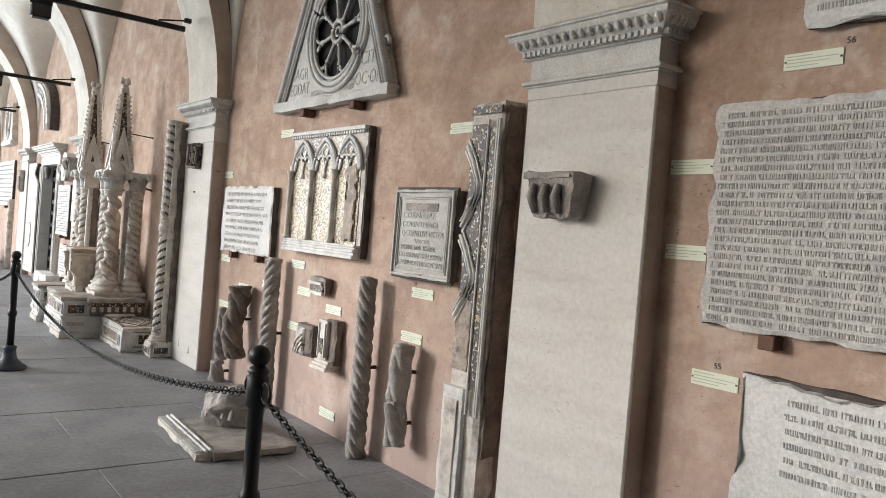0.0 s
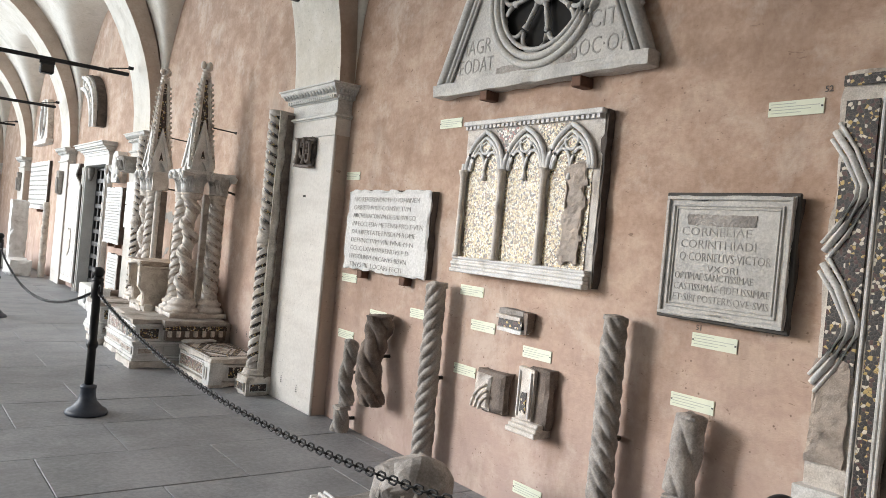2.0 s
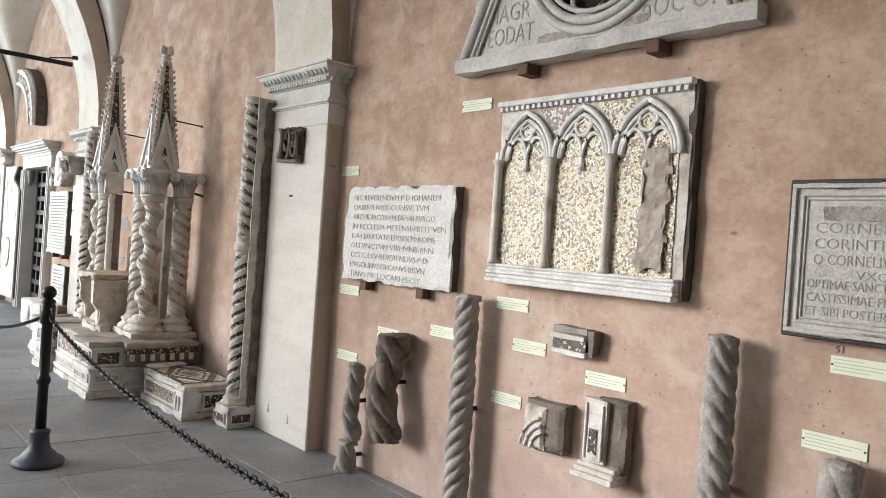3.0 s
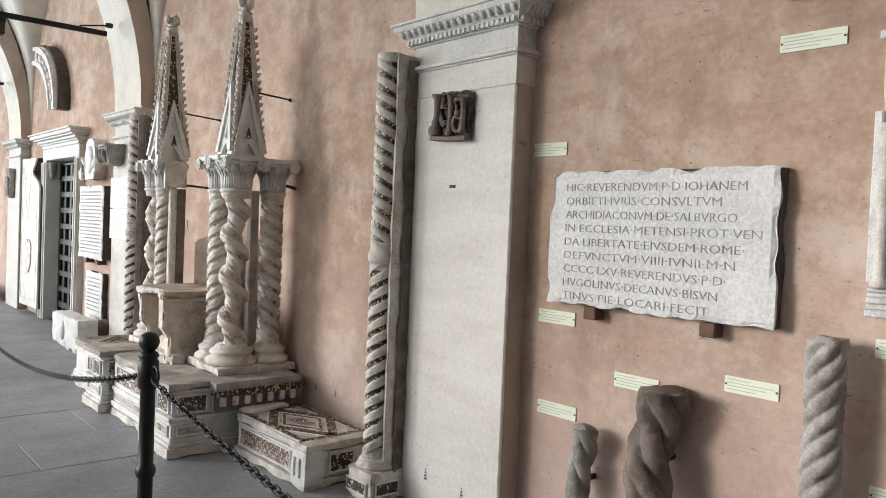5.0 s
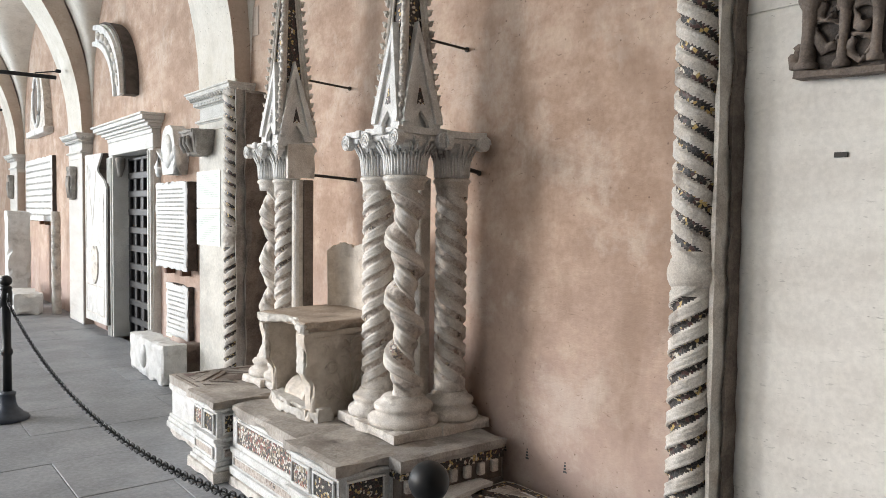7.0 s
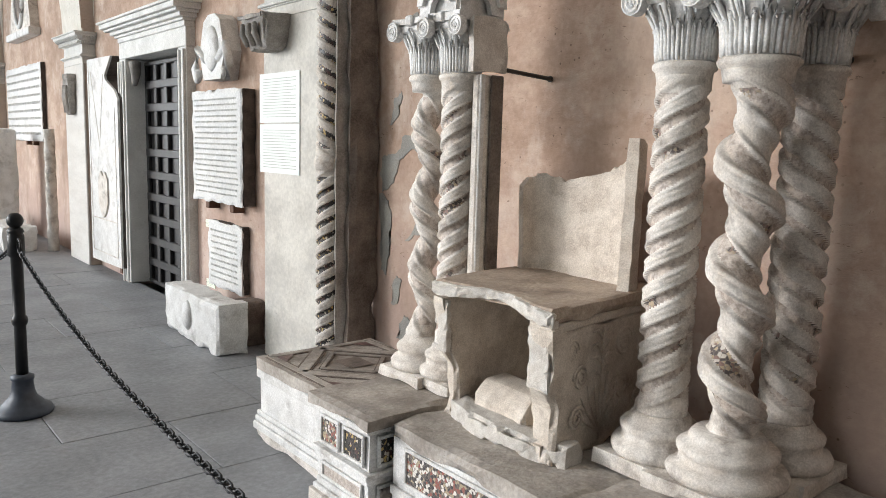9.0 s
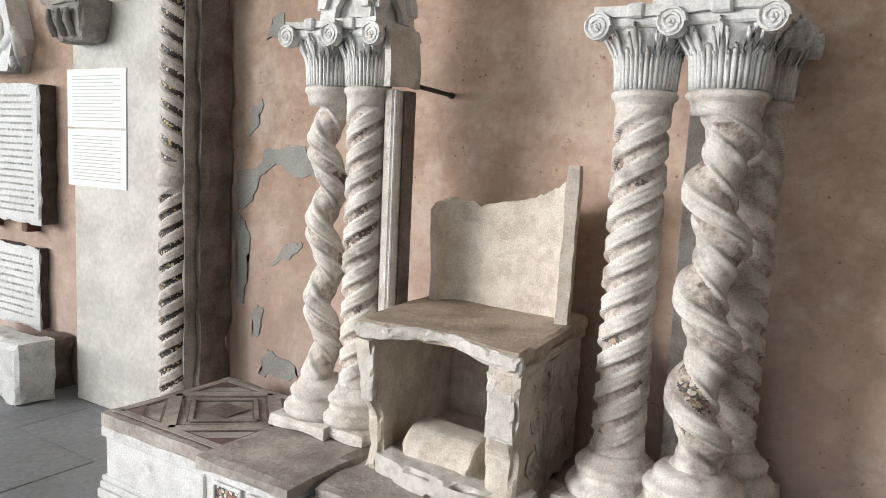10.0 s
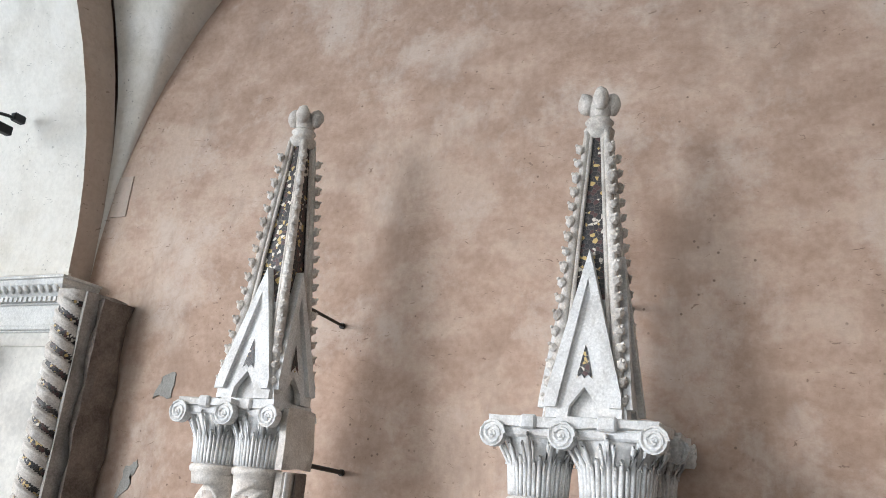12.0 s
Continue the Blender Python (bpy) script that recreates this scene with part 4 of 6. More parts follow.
    def top(u):
        ragged = 0.014 * noise.noise(Vector((u * 14, 3, 0))) + 0.008 * noise.noise(Vector((u * 40, 7, 0)))
        return 0.79 + ragged + 0.015 * math.exp(-((u - 0.2) / 0.08) ** 2) + 0.145 * max(0.0, (u - 0.42) / 0.58) ** 1.1 - 0.03 * max(0.0, 0.05 - u) / 0.05
    for i in range(n + 1):
        u = i / n
        a = math.pi * (1.0 - u)
        co, ci = [], []
        for j in range(m + 1):
            z = hs + 0.05 + (top(u) - hs - 0.05) * j / m
            for lst, rr, dy in ((co, 1.0, 0.0), (ci, 0.86, -0.035)):
                ex = 0.01 + 0.258 * rr * math.copysign(abs(math.cos(a)) ** 0.7, math.cos(a)) + 0.012 * (j / m) * math.cos(a)
                ey = -0.29 + dy * (0.4 + 0.6 * math.sin(a)) + 0.125 * max(0.0, math.sin(a)) ** 0.6
                v = Vector((ex, ey, z))
                v += noise.noise_vector(v * 16) * 0.004 + noise.noise_vector(v * 50) * 0.002
                lst.append(bm.verts.new(v))
        outer.append(co)
        inner.append(ci)
    for i in range(n):
        for j in range(m):
            bm.faces.new((outer[i][j], outer[i][j + 1], outer[i + 1][j + 1], outer[i + 1][j]))
            bm.faces.new((inner[i][j], inner[i + 1][j], inner[i + 1][j + 1], inner[i][j + 1]))
        bm.faces.new((outer[i][m], inner[i][m], inner[i + 1][m], outer[i + 1][m]))
        bm.faces.new((outer[i][0], outer[i + 1][0], inner[i + 1][0], inner[i][0]))
    for e in (0, n):
        for j in range(m):
            bm.faces.new((outer[e][j], inner[e][j], inner[e][j + 1], outer[e][j + 1]))
    part("backrest", skew(bm), M_THRONE, t, "curved back with a ragged broken rim")
    # scrolls and a palmette in low relief on the flank
    xs = w + 0.001
    for cx, cz, r, s in ((-0.58, 0.33, 0.035, 1), (-0.53, 0.24, 0.04, -1), (-0.3, 0.31, 0.05, 1), (-0.3, 0.17, 0.05, -1), (-0.54, 0.12, 0.04, 1), (-0.2, 0.1, 0.04, 1), (-0.18, 0.27, 0.04, -1)):
        bm = bmesh.new()
        tube(bm, [(xs, cx + s * r * (1 - i / 24 * 0.8) * math.cos(i * 0.55), cz + r * (1 - i / 24 * 0.8) * math.sin(i * 0.55)) for i in range(24)], 0.0055, 5)
        part("carved_scroll", skew(bm), M_THRONE, right, smooth=True)
    for i in range(9):
        a = radians(90 + (i - 4) * 17)
        bm = bmesh.new()
        tube(bm, [(xs, -0.42, 0.05), (xs, -0.42 + 0.09 * math.cos(a), 0.07 + 0.1 * math.sin(a)), (xs, -0.42 + 0.13 * math.cos(a), 0.07 + 0.17 * math.sin(a))], 0.006, 5, taper=[0.8, 1.3, 0.4])
        part("carved_leaf", skew(bm), M_THRONE, right, smooth=True)
    for k in range(4):
        for s in (-1, 1):
            bm = bmesh.new()
            z = 0.22 + 0.04 * k
            tube(bm, [(xs, -0.42, z), (xs, -0.42 + s * 0.03, z + 0.03), (xs, -0.42 + s * 0.055, z + 0.028)], 0.006, 5, taper=[0.7, 1.2, 0.5])
            part("carved_leaf", skew(bm), M_THRONE, right, smooth=True)
    bm = bmesh.new()
    tube(bm, [(xs, -0.42, 0.03), (xs, -0.42, 0.38)], 0.006, 5)
    part("carved_stem", skew(bm), M_THRONE, right, smooth=True)
throne()

# clusters of twisted columns
t = thing("column_cluster", (WALL, 8.62, 0.41), "three twisted marble columns with leafy capitals and lost mosaic", "columns", "throne columns")
column_parts(t, -0.175, -0.385, 0.073, 0.01, 1.33, 1, turns=3.9, strands=3, seed=1)
column_parts(t, 0.03, -0.38, 0.086, 0.01, 1.33, -1, "rope", turns=3.6, seed=2)
column_parts(t, 0.062, -0.15, 0.073, 0.01, 1.325, -1, turns=3.9, strands=3, seed=3)
part("back_pier", bx(-0.1, -0.05, -0.24, -0.18, 0.05, 1.13, bevel=0.005), M_MARB, t)
t = thing("column_cluster", (WALL, 9.69, 0.41), "two twisted marble columns beside a plain marble pier", "columns", "throne columns")
column_parts(t, -0.145, -0.42, 0.07, 0.01, 1.345, -1, "rope", turns=3.6, seed=4)
column_parts(t, 0.0, -0.4, 0.068, 0.01, 1.345, 1, turns=3.9, strands=3, seed=5)
pier = part("pier", bx(0.072, 0.108, -0.41, -0.33, 0.01, 1.14, bevel=0.006), M_MARB, t, "plain fluted marble pier")
part("pier_fillet", bx(0.108, 0.116, -0.408, -0.385, 0.01, 1.14, bevel=0.003), M_MARB2, pier)
part("pier_strip", bx(0.108, 0.118, -0.36, -0.3, 0.01, 1.14, bevel=0.004), M_BROWNM, pier)
part("pier_capital", worn_box(0.105, 0.13, -0.46, -0.3, 1.145, 1.33, 0.03, 0.004, 0.008, 50), M_MARB, t)

pinnacle(8.67, 1.74, 0.2, 0.47, 0.86, 1.0, 2.08)
pinnacle(9.72, 1.757, 0.2, 0.43, 0.91, 1.04, 2.02)

def cramp(y, x0, z, r=0.006, tilt=0.0):
    t = thing("iron_cramp", (WALL, y, z), "dark iron rod holding the stonework to the wall", "iron rod", "iron cramps")
    bm = bmesh.new()
    tube(bm, [(0.0, 0.004, 0.0), (-tilt, x0 - WALL, 0.02)], r, 8)
    part("rod", bm, M_STEEL, t)
    bm = bmesh.new()
    lathe(bm, [(0.012, -0.004), (0.012, 0.004)], 10)
    part("rod_eye", moved(bm, Matrix.Rotation(radians(90), 4, "X") @ Matrix.Translation((0, 0, 0.006))), M_STEEL, t)
cramp(8.64, 2.08, 2.14)
cramp(9.70, 2.08, 2.09)
cramp(8.54, 2.3, 1.565, 0.01)
cramp(9.63, 2.06, 1.565, 0.008)

# tall single twisted columns beside the pilasters
def tall_column(y, x, label, seed, h=2.2, flip=1, dark=False):
    t = thing("tall_twisted_column", (x, y, 0), label, "column", "tall columns by the pilasters")
    r = 0.072
    part("pedestal", worn_box(-0.11, 0.11, -0.11, 0.12, 0, 0.15, 0.04, 0.004, 0.012, seed), M_MARB, t)
    mosaic_panel(t, -0.085, 0.085, 0.03, 0.1, -0.11, M_COSMD, 0.008)
    mosaic_panel(t, -0.085, 0.06, 0.03, 0.1, -0.11, M_COSMD, 0.008, axis="x")
    bm = bmesh.new()
    lathe(bm, [(0.1, 0.15), (0.1, 0.165), (0.085, 0.17), (0.09, 0.185), (0.075, 0.2)], 24)
    part("base", bm, M_MARB, t, smooth=True)
    zm = 1.2
    part("lower_shaft", twist(r, 0.2, zm - 0.02, 4.3, 3, 1, 0.19, 96, 170, inlaid=True, seed=seed, worn=0.001), [M_MARB, M_COSMD], t, "spiral lower shaft with dark mosaic bands", smooth=True)
    bm = bmesh.new()
    lathe(bm, [(r * 0.96, zm - 0.04), (r * 1.08, zm - 0.02), (r * 1.12, zm), (r * 1.08, zm + 0.02), (r * 0.96, zm + 0.04)], 28)
    part("waist_ring", bm, M_MARB, t, smooth=True)
    part("upper_shaft", twist(r, zm + 0.02, h, 4.4, 3, -1, 0.19, 96, 170, inlaid=True, seed=seed + 1, worn=0.001), [M_MARB, M_COSMD], t, "spiral upper shaft twisted the other way", smooth=True)
    part("back_strip", worn_box(0.07, 0.086, -0.02, 0.2, 0.0, h, 0.08, 0.003, 0.006, seed + 2), M_GREYM if dark else M_MARB, t)
    part("edge_strip", worn_box(0.088, 0.128 if dark else 0.102, 0.03, 0.2, 0.0, h - 0.02, 0.04, 0.008, 0.018, seed + 3), M_BROWNM, t, "rough broken inner edge")
    return t
t1 = tall_column(7.265, 2.19, "tall twisted marble column with dark mosaic bands", 60)
t2 = tall_column(10.89, 2.19, "tall twisted marble column with a rough dark edge", 66, dark=True)

# ---- things on the wall of the first bay ----
def wall_thing(name, y, z, label, category, group=""):
    return thing(name, (WALL, y, z), label, category, group)

def brackets(t, xs, z, d=0.07):
    for x in xs:
        part("bracket", bx(x - 0.03, x + 0.03, -d, 0.0, z - 0.05, z, bevel=0.004), M_RUST, t, "rusty iron bracket")

def slab_front(t, x0, x1, z0, z1, depth, face, edge, seed, amp=0.004, chip=0.014):
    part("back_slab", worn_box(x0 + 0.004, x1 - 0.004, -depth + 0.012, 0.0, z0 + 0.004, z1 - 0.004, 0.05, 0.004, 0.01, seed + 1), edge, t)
    return part("face_slab", worn_box(x0, x1, -depth, -depth + 0.014, z0, z1, 0.025, amp * 0.25, chip, seed, 14), face, t)

def lines(t, rows, x0, x1, ztop, dz, h, y, mat, name="inscription_line"):
    for i, s in enumerate(rows):
        full = len(s) / max(len(r) for r in rows)
        w = (x1 - x0) * max(0.3, full)
        off = (x1 - x0 - w) / 2 if full < 0.75 else 0
        part(name, text_bm(s, w, h, 0.0015, x0 + off, ztop - i * dz - h, y, -0.012), mat, t)

# pale inscription slab
t = wall_thing("inscription_slab", 5.83, 1.07, "pale marble slab with a nine-line Latin inscription", "inscription")
fs = slab_front(t, -0.485, 0.485, 0.0, 0.54, 0.06, M_PLAQ, M_DARKEDGE, 70)
lines(fs, ["HIC·REVERENDVM·P·D·IOHANEM", "ORBIETI·IVRIS·CONSVLTVM", "ARCHIDIACONVM·DE·SALBVRGO", "IN·ECCLESIA·METENSI·PROT·VEN", "DA·LIBERTATE·EIVSDEM·ROME·", "DEFVNCTVM·VIIII·IVNII·M·N", "CCCC·LXV·REVERENDVS·P·D·", "HVGOLINVS·DECANVS·BISVN", "TINVS·PIE·LOCARI·FECIT"], -0.4, 0.43, 0.49, 0.0545, 0.031, -0.0605, M_LETTER)
brackets(t, (-0.26, 0.25), 0.0, 0.06)

# framed inscription
t = wall_thing("framed_inscription", 3.4, 1.105, "grey marble tablet with moulded frame and Latin inscription", "inscription")
slab_front(t, -0.272, 0.272, 0.0, 0.485, 0.07, M_PLAQG, M_DARKEDGE, 74)
fr = bmesh.new()
for o, wd, d in ((0.004, 0.014, 0.012), (0.036, 0.008, 0.008), (0.05, 0.006, 0.006)):
    for a in ((-0.272 + o, 0.272 - o, 0.0 + o, wd + o), (-0.272 + o, 0.272 - o, 0.485 - wd - o, 0.485 - o), (-0.272 + o, -0.272 + o + wd, o + wd, 0.485 - o - wd), (0.272 - o - wd, 0.272 - o, o + wd, 0.485 - o - wd)):
        box(fr, a[0], a[1], -0.07 - d, -0.07, a[2], a[3], bevel=0.002)
fo = part("moulded_frame", fr, M_PLAQG, t)
part("iron_frame", bx(-0.284, 0.284, -0.062, -0.048, -0.012, 0.497, bevel=0.004), M_STEEL, t)
part("worn_panel", worn_box(-0.17, 0.13, -0.0735, -0.0695, 0.365, 0.41, 0.012, 0.002, 0.003, 76, 60), M_GREYM, fo, "chiselled-out panel")
lines(fo, ["  CORNELIAE   ", "    CORINTHIADI", "Q·CORNELIVS·VICTOR"], -0.19, 0.2, 0.36, 0.05, 0.034, -0.0705, M_LETTER)
lines(fo, ["VXORI"], -0.06, 0.07, 0.212, 0.04, 0.026, -0.0705, M_LETTER)
lines(fo, ["OPTIMAE·SANCTISSIMAE", "CASTISSIMAE·FIDELISSIMAE", "ET·SIBI·POSTERISQVE·SVIS"], -0.205, 0.205, 0.18, 0.043, 0.029, -0.0705, M_LETTER)

# rose-window gable
def rose_gable():
    t = wall_thing("rose_gable", 4.6, 2.155, "carved marble gable with a rose window and lettering", "gable")
    hw, apex = 0.775, 1.72
    cz, R = 0.48, 0.36
    cx = 0.045
    def edge_x(z):
        return hw * (1 - z / apex)
    # face with a round hole: rows of quads either side of the circle
    bm = bmesh.new()
    n = 64
    ring_in, ring_out = [], []
    for i in range(n):
        a = 2 * math.pi * i / n
        dx, dz = math.cos(a), math.sin(a)
        ring_in.append((cx + R * dx, cz + R * dz))
        best = 1e9
        for nx, nz, c in ((0, -1, 0.0), (apex, hw, hw * apex), (-apex, hw, hw * apex)):
            den = nx * dx + nz * dz
            if den > 1e-6:
                k = (c - nx * cx - nz * cz) / den
                best = min(best, k)
        ring_out.append((cx + best * dx, cz + best * dz))
    def ringverts(pts, y):
        return [bm.verts.new((x, y, z)) for x, z in pts]
    fi, fo, bi, bo = ringverts(ring_in, -0.055), ringverts(ring_out, -0.055), ringverts(ring_in, -0.002), ringverts(ring_out, -0.002)
    for i in range(n):
        j = (i + 1) % n
        bm.faces.new((fi[i], fo[i], fo[j], fi[j]))
        bm.faces.new((bi[i], bi[j], bo[j], bo[i]))
        bm.faces.new((fi[i], fi[j], bi[j], bi[i]))
        bm.faces.new((fo[i], bo[i], bo[j], fo[j]))
    face = part("gable_face", bm, M_PLAQG, t)
    part("foot_ledge", worn_box(-hw, hw, -0.1, 0.0, -0.01, 0.06, 0.03, 0.004, 0.012, 80), M_PLAQG, t)
    for s in (-1, 1):
        for o, r in ((0.03, 0.03), (0.085, 0.014), (0.115, 0.009)):
            bm = bmesh.new()
            tube(bm, [(s * (hw - o), -0.065, 0.06), (s * 0.02 + 0, -0.065, apex - 0.06 - o * 2)], r, 8)
            part("raking_moulding", bm, M_PLAQG, t, smooth=True)
    # crockets on the slopes
    for s in (-1, 1):
        for z in (0.32, 0.62, 0.92, 1.22):
            x = s * (edge_x(z) + 0.02)
            bm = bmesh.new()
            pts = [(x + s * 0.05 * (1 - i / 16 * 0.75) * math.cos(i * 0.42 - 1.2) * 0.8, -0.05, z + 0.05 * (1 - i / 16 * 0.75) * math.sin(i * 0.42 - 1.2)) for i in range(17)]
            tube(bm, pts, 0.014, 6)
            part("crocket", bm, M_PLAQG, t, "curled leaf crocket", smooth=True)
    # rim rings
    for rr, th in ((R + 0.03, 0.02), (R - 0.012, 0.02), (R - 0.05, 0.012)):
        bm = bmesh.new()
        tube(bm, [(cx + rr * math.cos(2 * math.pi * i / 56), -0.06, cz + rr * math.sin(2 * math.pi * i / 56)) for i in range(56)], th, 8, closed=True)
        part("rose_ring", bm, M_PLAQG, t, smooth=True)
    # flat near-black disc: the shade behind the tracery is put into its colour
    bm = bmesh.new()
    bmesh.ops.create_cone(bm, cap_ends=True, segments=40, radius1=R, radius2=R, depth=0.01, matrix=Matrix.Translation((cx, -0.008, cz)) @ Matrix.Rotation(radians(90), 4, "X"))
    part("rose_back", bm, M_ROSESHADE, t, "near-black disc painted for the shade behind the tracery")
    for i in range(8):
        a = 2 * math.pi * (i + 0.25) / 8
        d = Vector((math.cos(a), 0, math.sin(a)))
        sd = Vector((-math.sin(a), 0, math.cos(a)))
        c = Vector((cx, -0.045, cz))
        bm = bmesh.new()
        tube(bm, [c + d * 0.08, c + d * 0.1, c + d * 0.2, c + d * 0.225], 0.016, 7, taper=[1.2, 0.8, 0.8, 1.3])
        part("spoke", bm, M_PLAQG, t, smooth=True)
        a2 = a + math.pi / 8
        d2 = Vector((math.cos(a2), 0, math.sin(a2)))
        s2 = Vector((-math.sin(a2), 0, math.cos(a2)))
        cc = c + d2 * 0.245
        bm = bmesh.new()
        tube(bm, [cc + d2 * 0.078 * math.sin(q) + s2 * 0.088 * math.cos(q) for q in [math.pi * j / 10 - 0.25 + 0.05 * j for j in range(11)]], 0.013, 6)
        part("lobe", bm, M_PLAQG, t, smooth=True)
    bm = bmesh.new()
    tube(bm, [(cx + 0.07 * math.cos(2 * math.pi * i / 24), -0.05, cz + 0.07 * math.sin(2 * math.pi * i / 24)) for i in range(24)], 0.017, 8, closed=True)
    part("hub_ring", bm, M_PLAQG, t, smooth=True)
    bm = bmesh.new()
    tube(bm, [(cx + 0.03 * math.cos(2 * math.pi * i / 16), -0.05, cz + 0.03 * math.sin(2 * math.pi * i / 16)) for i in range(16)], 0.01, 6, closed=True)
    part("hub_rosette", bm, M_PLAQG, t, smooth=True)
    for body, x, z, w in (("MAGR", -0.6, 0.21, 0.27), ("DEODAT", -0.66, 0.105, 0.36), ("FECIT", 0.27, 0.215, 0.28), ("hOC·OP", 0.28, 0.09, 0.34)):
        part("carved_word", text_bm(body, w, 0.085, 0.002, x, z, -0.0555, -0.006), M_LETTER, face)
    part("rough_field", worn_box(-0.27, 0.31, -0.058, -0.054, 0.075, 0.115, 0.012, 0.003, 0.003, 83, 50), M_GREYM, face)
    b = bmesh.new()
    vs = [b.verts.new(p) for p in ((0.64, -0.058, 0.1), (0.71, -0.058, 0.1), (0.655, -0.058, 0.2))]
    b.faces.new(vs)
    part("gold_corner", b, M_GOLD, face)
    brackets(t, (-0.32, 0.36), -0.01, 0.09)
rose_gable()

# three-light mosaic panel
def triptych():
    t = wall_thing("arcaded_mosaic_panel", 4.565, 1.155, "marble panel of three pointed arches over gold star mosaic", "relief panel")
    x0, x1, H = -0.5, 0.5, 0.83
    part("back_slab", worn_box(x0, x1, -0.055, 0.0, 0.0, H, 0.035, 0.004, 0.012, 90), M_MARB, t)
    # near-black strip along the right side only
    part("dark_side", worn_box(x1 - 0.02, x1 + 0.012, -0.05, 0.0, 0.0, H, 0.04, 0.006, 0.01, 91), M_DARKEDGE, t)
    cw = 0.315
    xs = [x0 + 0.03 + cw * i for i in range(4)]
    for i in range(3):
        a, b = xs[i], xs[i + 1]
        mid = (a + b) / 2
        field = part("mosaic_field", bx(a + 0.02, b - 0.02, -0.06, -0.053, 0.085, 0.56), M_GOLD, t, "gold and dark star mosaic")
        zs = 0.555
        def pointed(off, y, rad, bmx):
            w = (b - a) / 2 - off
            pts = []
            for s in (-1, 1):
                seq = []
                for q in range(11):
                    u = q / 10
                    ang = u * radians(66)
                    cxx = mid - s * w * 0.65
                    rr = w * 1.65
                    seq.append((cxx + s * rr * math.cos(ang), y, zs + rr * math.sin(ang) * 0.92))
                pts.append(seq)
            top = zs + w * 1.65 * math.sin(radians(66)) * 0.92
            line = pts[0] + [(mid, y, top + 0.004)] + pts[1][::-1]
            tube(bmx, line, rad, 6)
        for off, y, rad in ((0.006, -0.07, 0.013), (0.03, -0.066, 0.009), (0.046, -0.064, 0.006)):
            bm = bmesh.new()
            pointed(off, y, rad, bm)
            part("arch_moulding", bm, M_MARB2, t, smooth=True)
        part("arch_mosaic", prism(bmesh.new(), [(mid - 0.128, 0.562), (mid + 0.128, 0.562), (mid + 0.115, 0.63), (mid + 0.07, 0.71), (mid, 0.775), (mid - 0.07, 0.71), (mid - 0.115, 0.63)], -0.058, -0.053), M_GOLD, t)
        for s in (-1, 1):
            bm = bmesh.new()
            c = (mid + s * 0.058, zs)
            tube(bm, [(c[0] + 0.058 * math.cos(q), -0.066, c[1] + 0.1 * math.sin(q)) for q in [math.pi * j / 10 for j in range(11)]], 0.009, 6)
            part("sub_arch", bm, M_MARB2, t, smooth=True)
        bm = bmesh.new()
        tube(bm, [(mid + 0.042 * math.cos(2 * math.pi * j / 20), -0.066, 0.69 + 0.042 * math.sin(2 * math.pi * j / 20)) for j in range(20)], 0.009, 6, closed=True)
        oc = part("oculus_ring", bm, M_MARB2, t, smooth=True)
        bm = bmesh.new()
        bmesh.ops.create_cone(bm, cap_ends=True, segments=20, radius1=0.038, radius2=0.038, depth=0.008, matrix=Matrix.Translation((mid, -0.06, 0.69)) @ Matrix.Rotation(radians(90), 4, "X"))
        part("oculus_mosaic", bm, M_GOLD, oc)
        bm = bmesh.new()
        bmesh.ops.create_cone(bm, cap_ends=True, segments=8, radius1=0.018, radius2=0.006, depth=0.05, matrix=Matrix.Translation((mid, -0.066, 0.53)))
        part("pendant", bm, M_MARB2, t, smooth=True)
    for i, x in enumerate(xs[:3]):
        col = bmesh.new()
        lathe(col, [(0.026, 0.085), (0.027, 0.1), (0.02, 0.11), (0.018, 0.13), (0.0175, 0.5), (0.02, 0.51), (0.018, 0.52), (0.028, 0.545), (0.03, 0.56)], 14, x, -0.078)
        c = part("colonnette", col, M_MARB, t, smooth=True)
    bm = bmesh.new()
    for p, z0, z1 in ((0.04, 0.0, 0.022), (0.03, 0.022, 0.04), (0.036, 0.04, 0.058), (0.024, 0.058, 0.072), (0.03, 0.072, 0.086)):
        box(bm, x0, x1 - 0.01, -0.06 - p, -0.05, z0, z1, bevel=0.004)
    part("sill", bm, M_MARB2, t)
    bm = bmesh.new()
    box(bm, x0 - 0.005, x1 + 0.005, -0.085, -0.05, H - 0.025, H, bevel=0.004)
    part("top_rail", bm, M_MARB2, t)
    for i in range(30):
        part("bead", bx(x0 + 0.01 + i * 0.033, x0 + 0.028 + i * 0.033, -0.078, -0.05, H - 0.045, H - 0.027), M_MARB2, t)
    for x in (x0 + 0.03 + cw, x0 + 0.03 + 2 * cw):
        b = bmesh.new()
        vs = [b.verts.new(p) for p in ((x - 0.1, -0.0585, 0.78), (x + 0.1, -0.0585, 0.78), (x, -0.0585, 0.65))]
        b.faces.new(vs)
        part("spandrel_mosaic", b, M_GOLD if x > 0 else M_COSM, t)
    part("rough_loss", worn_box(0.29, 0.44, -0.075, -0.05, 0.1, 0.6, 0.02, 0.008, 0.03, 95, 22), M_ROUGH, t, "bare mortar where the mosaic is lost")
    part("left_jamb", bx(x0 - 0.012, x0 + 0.012, -0.07, -0.01, 0.1, 0.6, bevel=0.004), M_MARB2, t)
triptych()

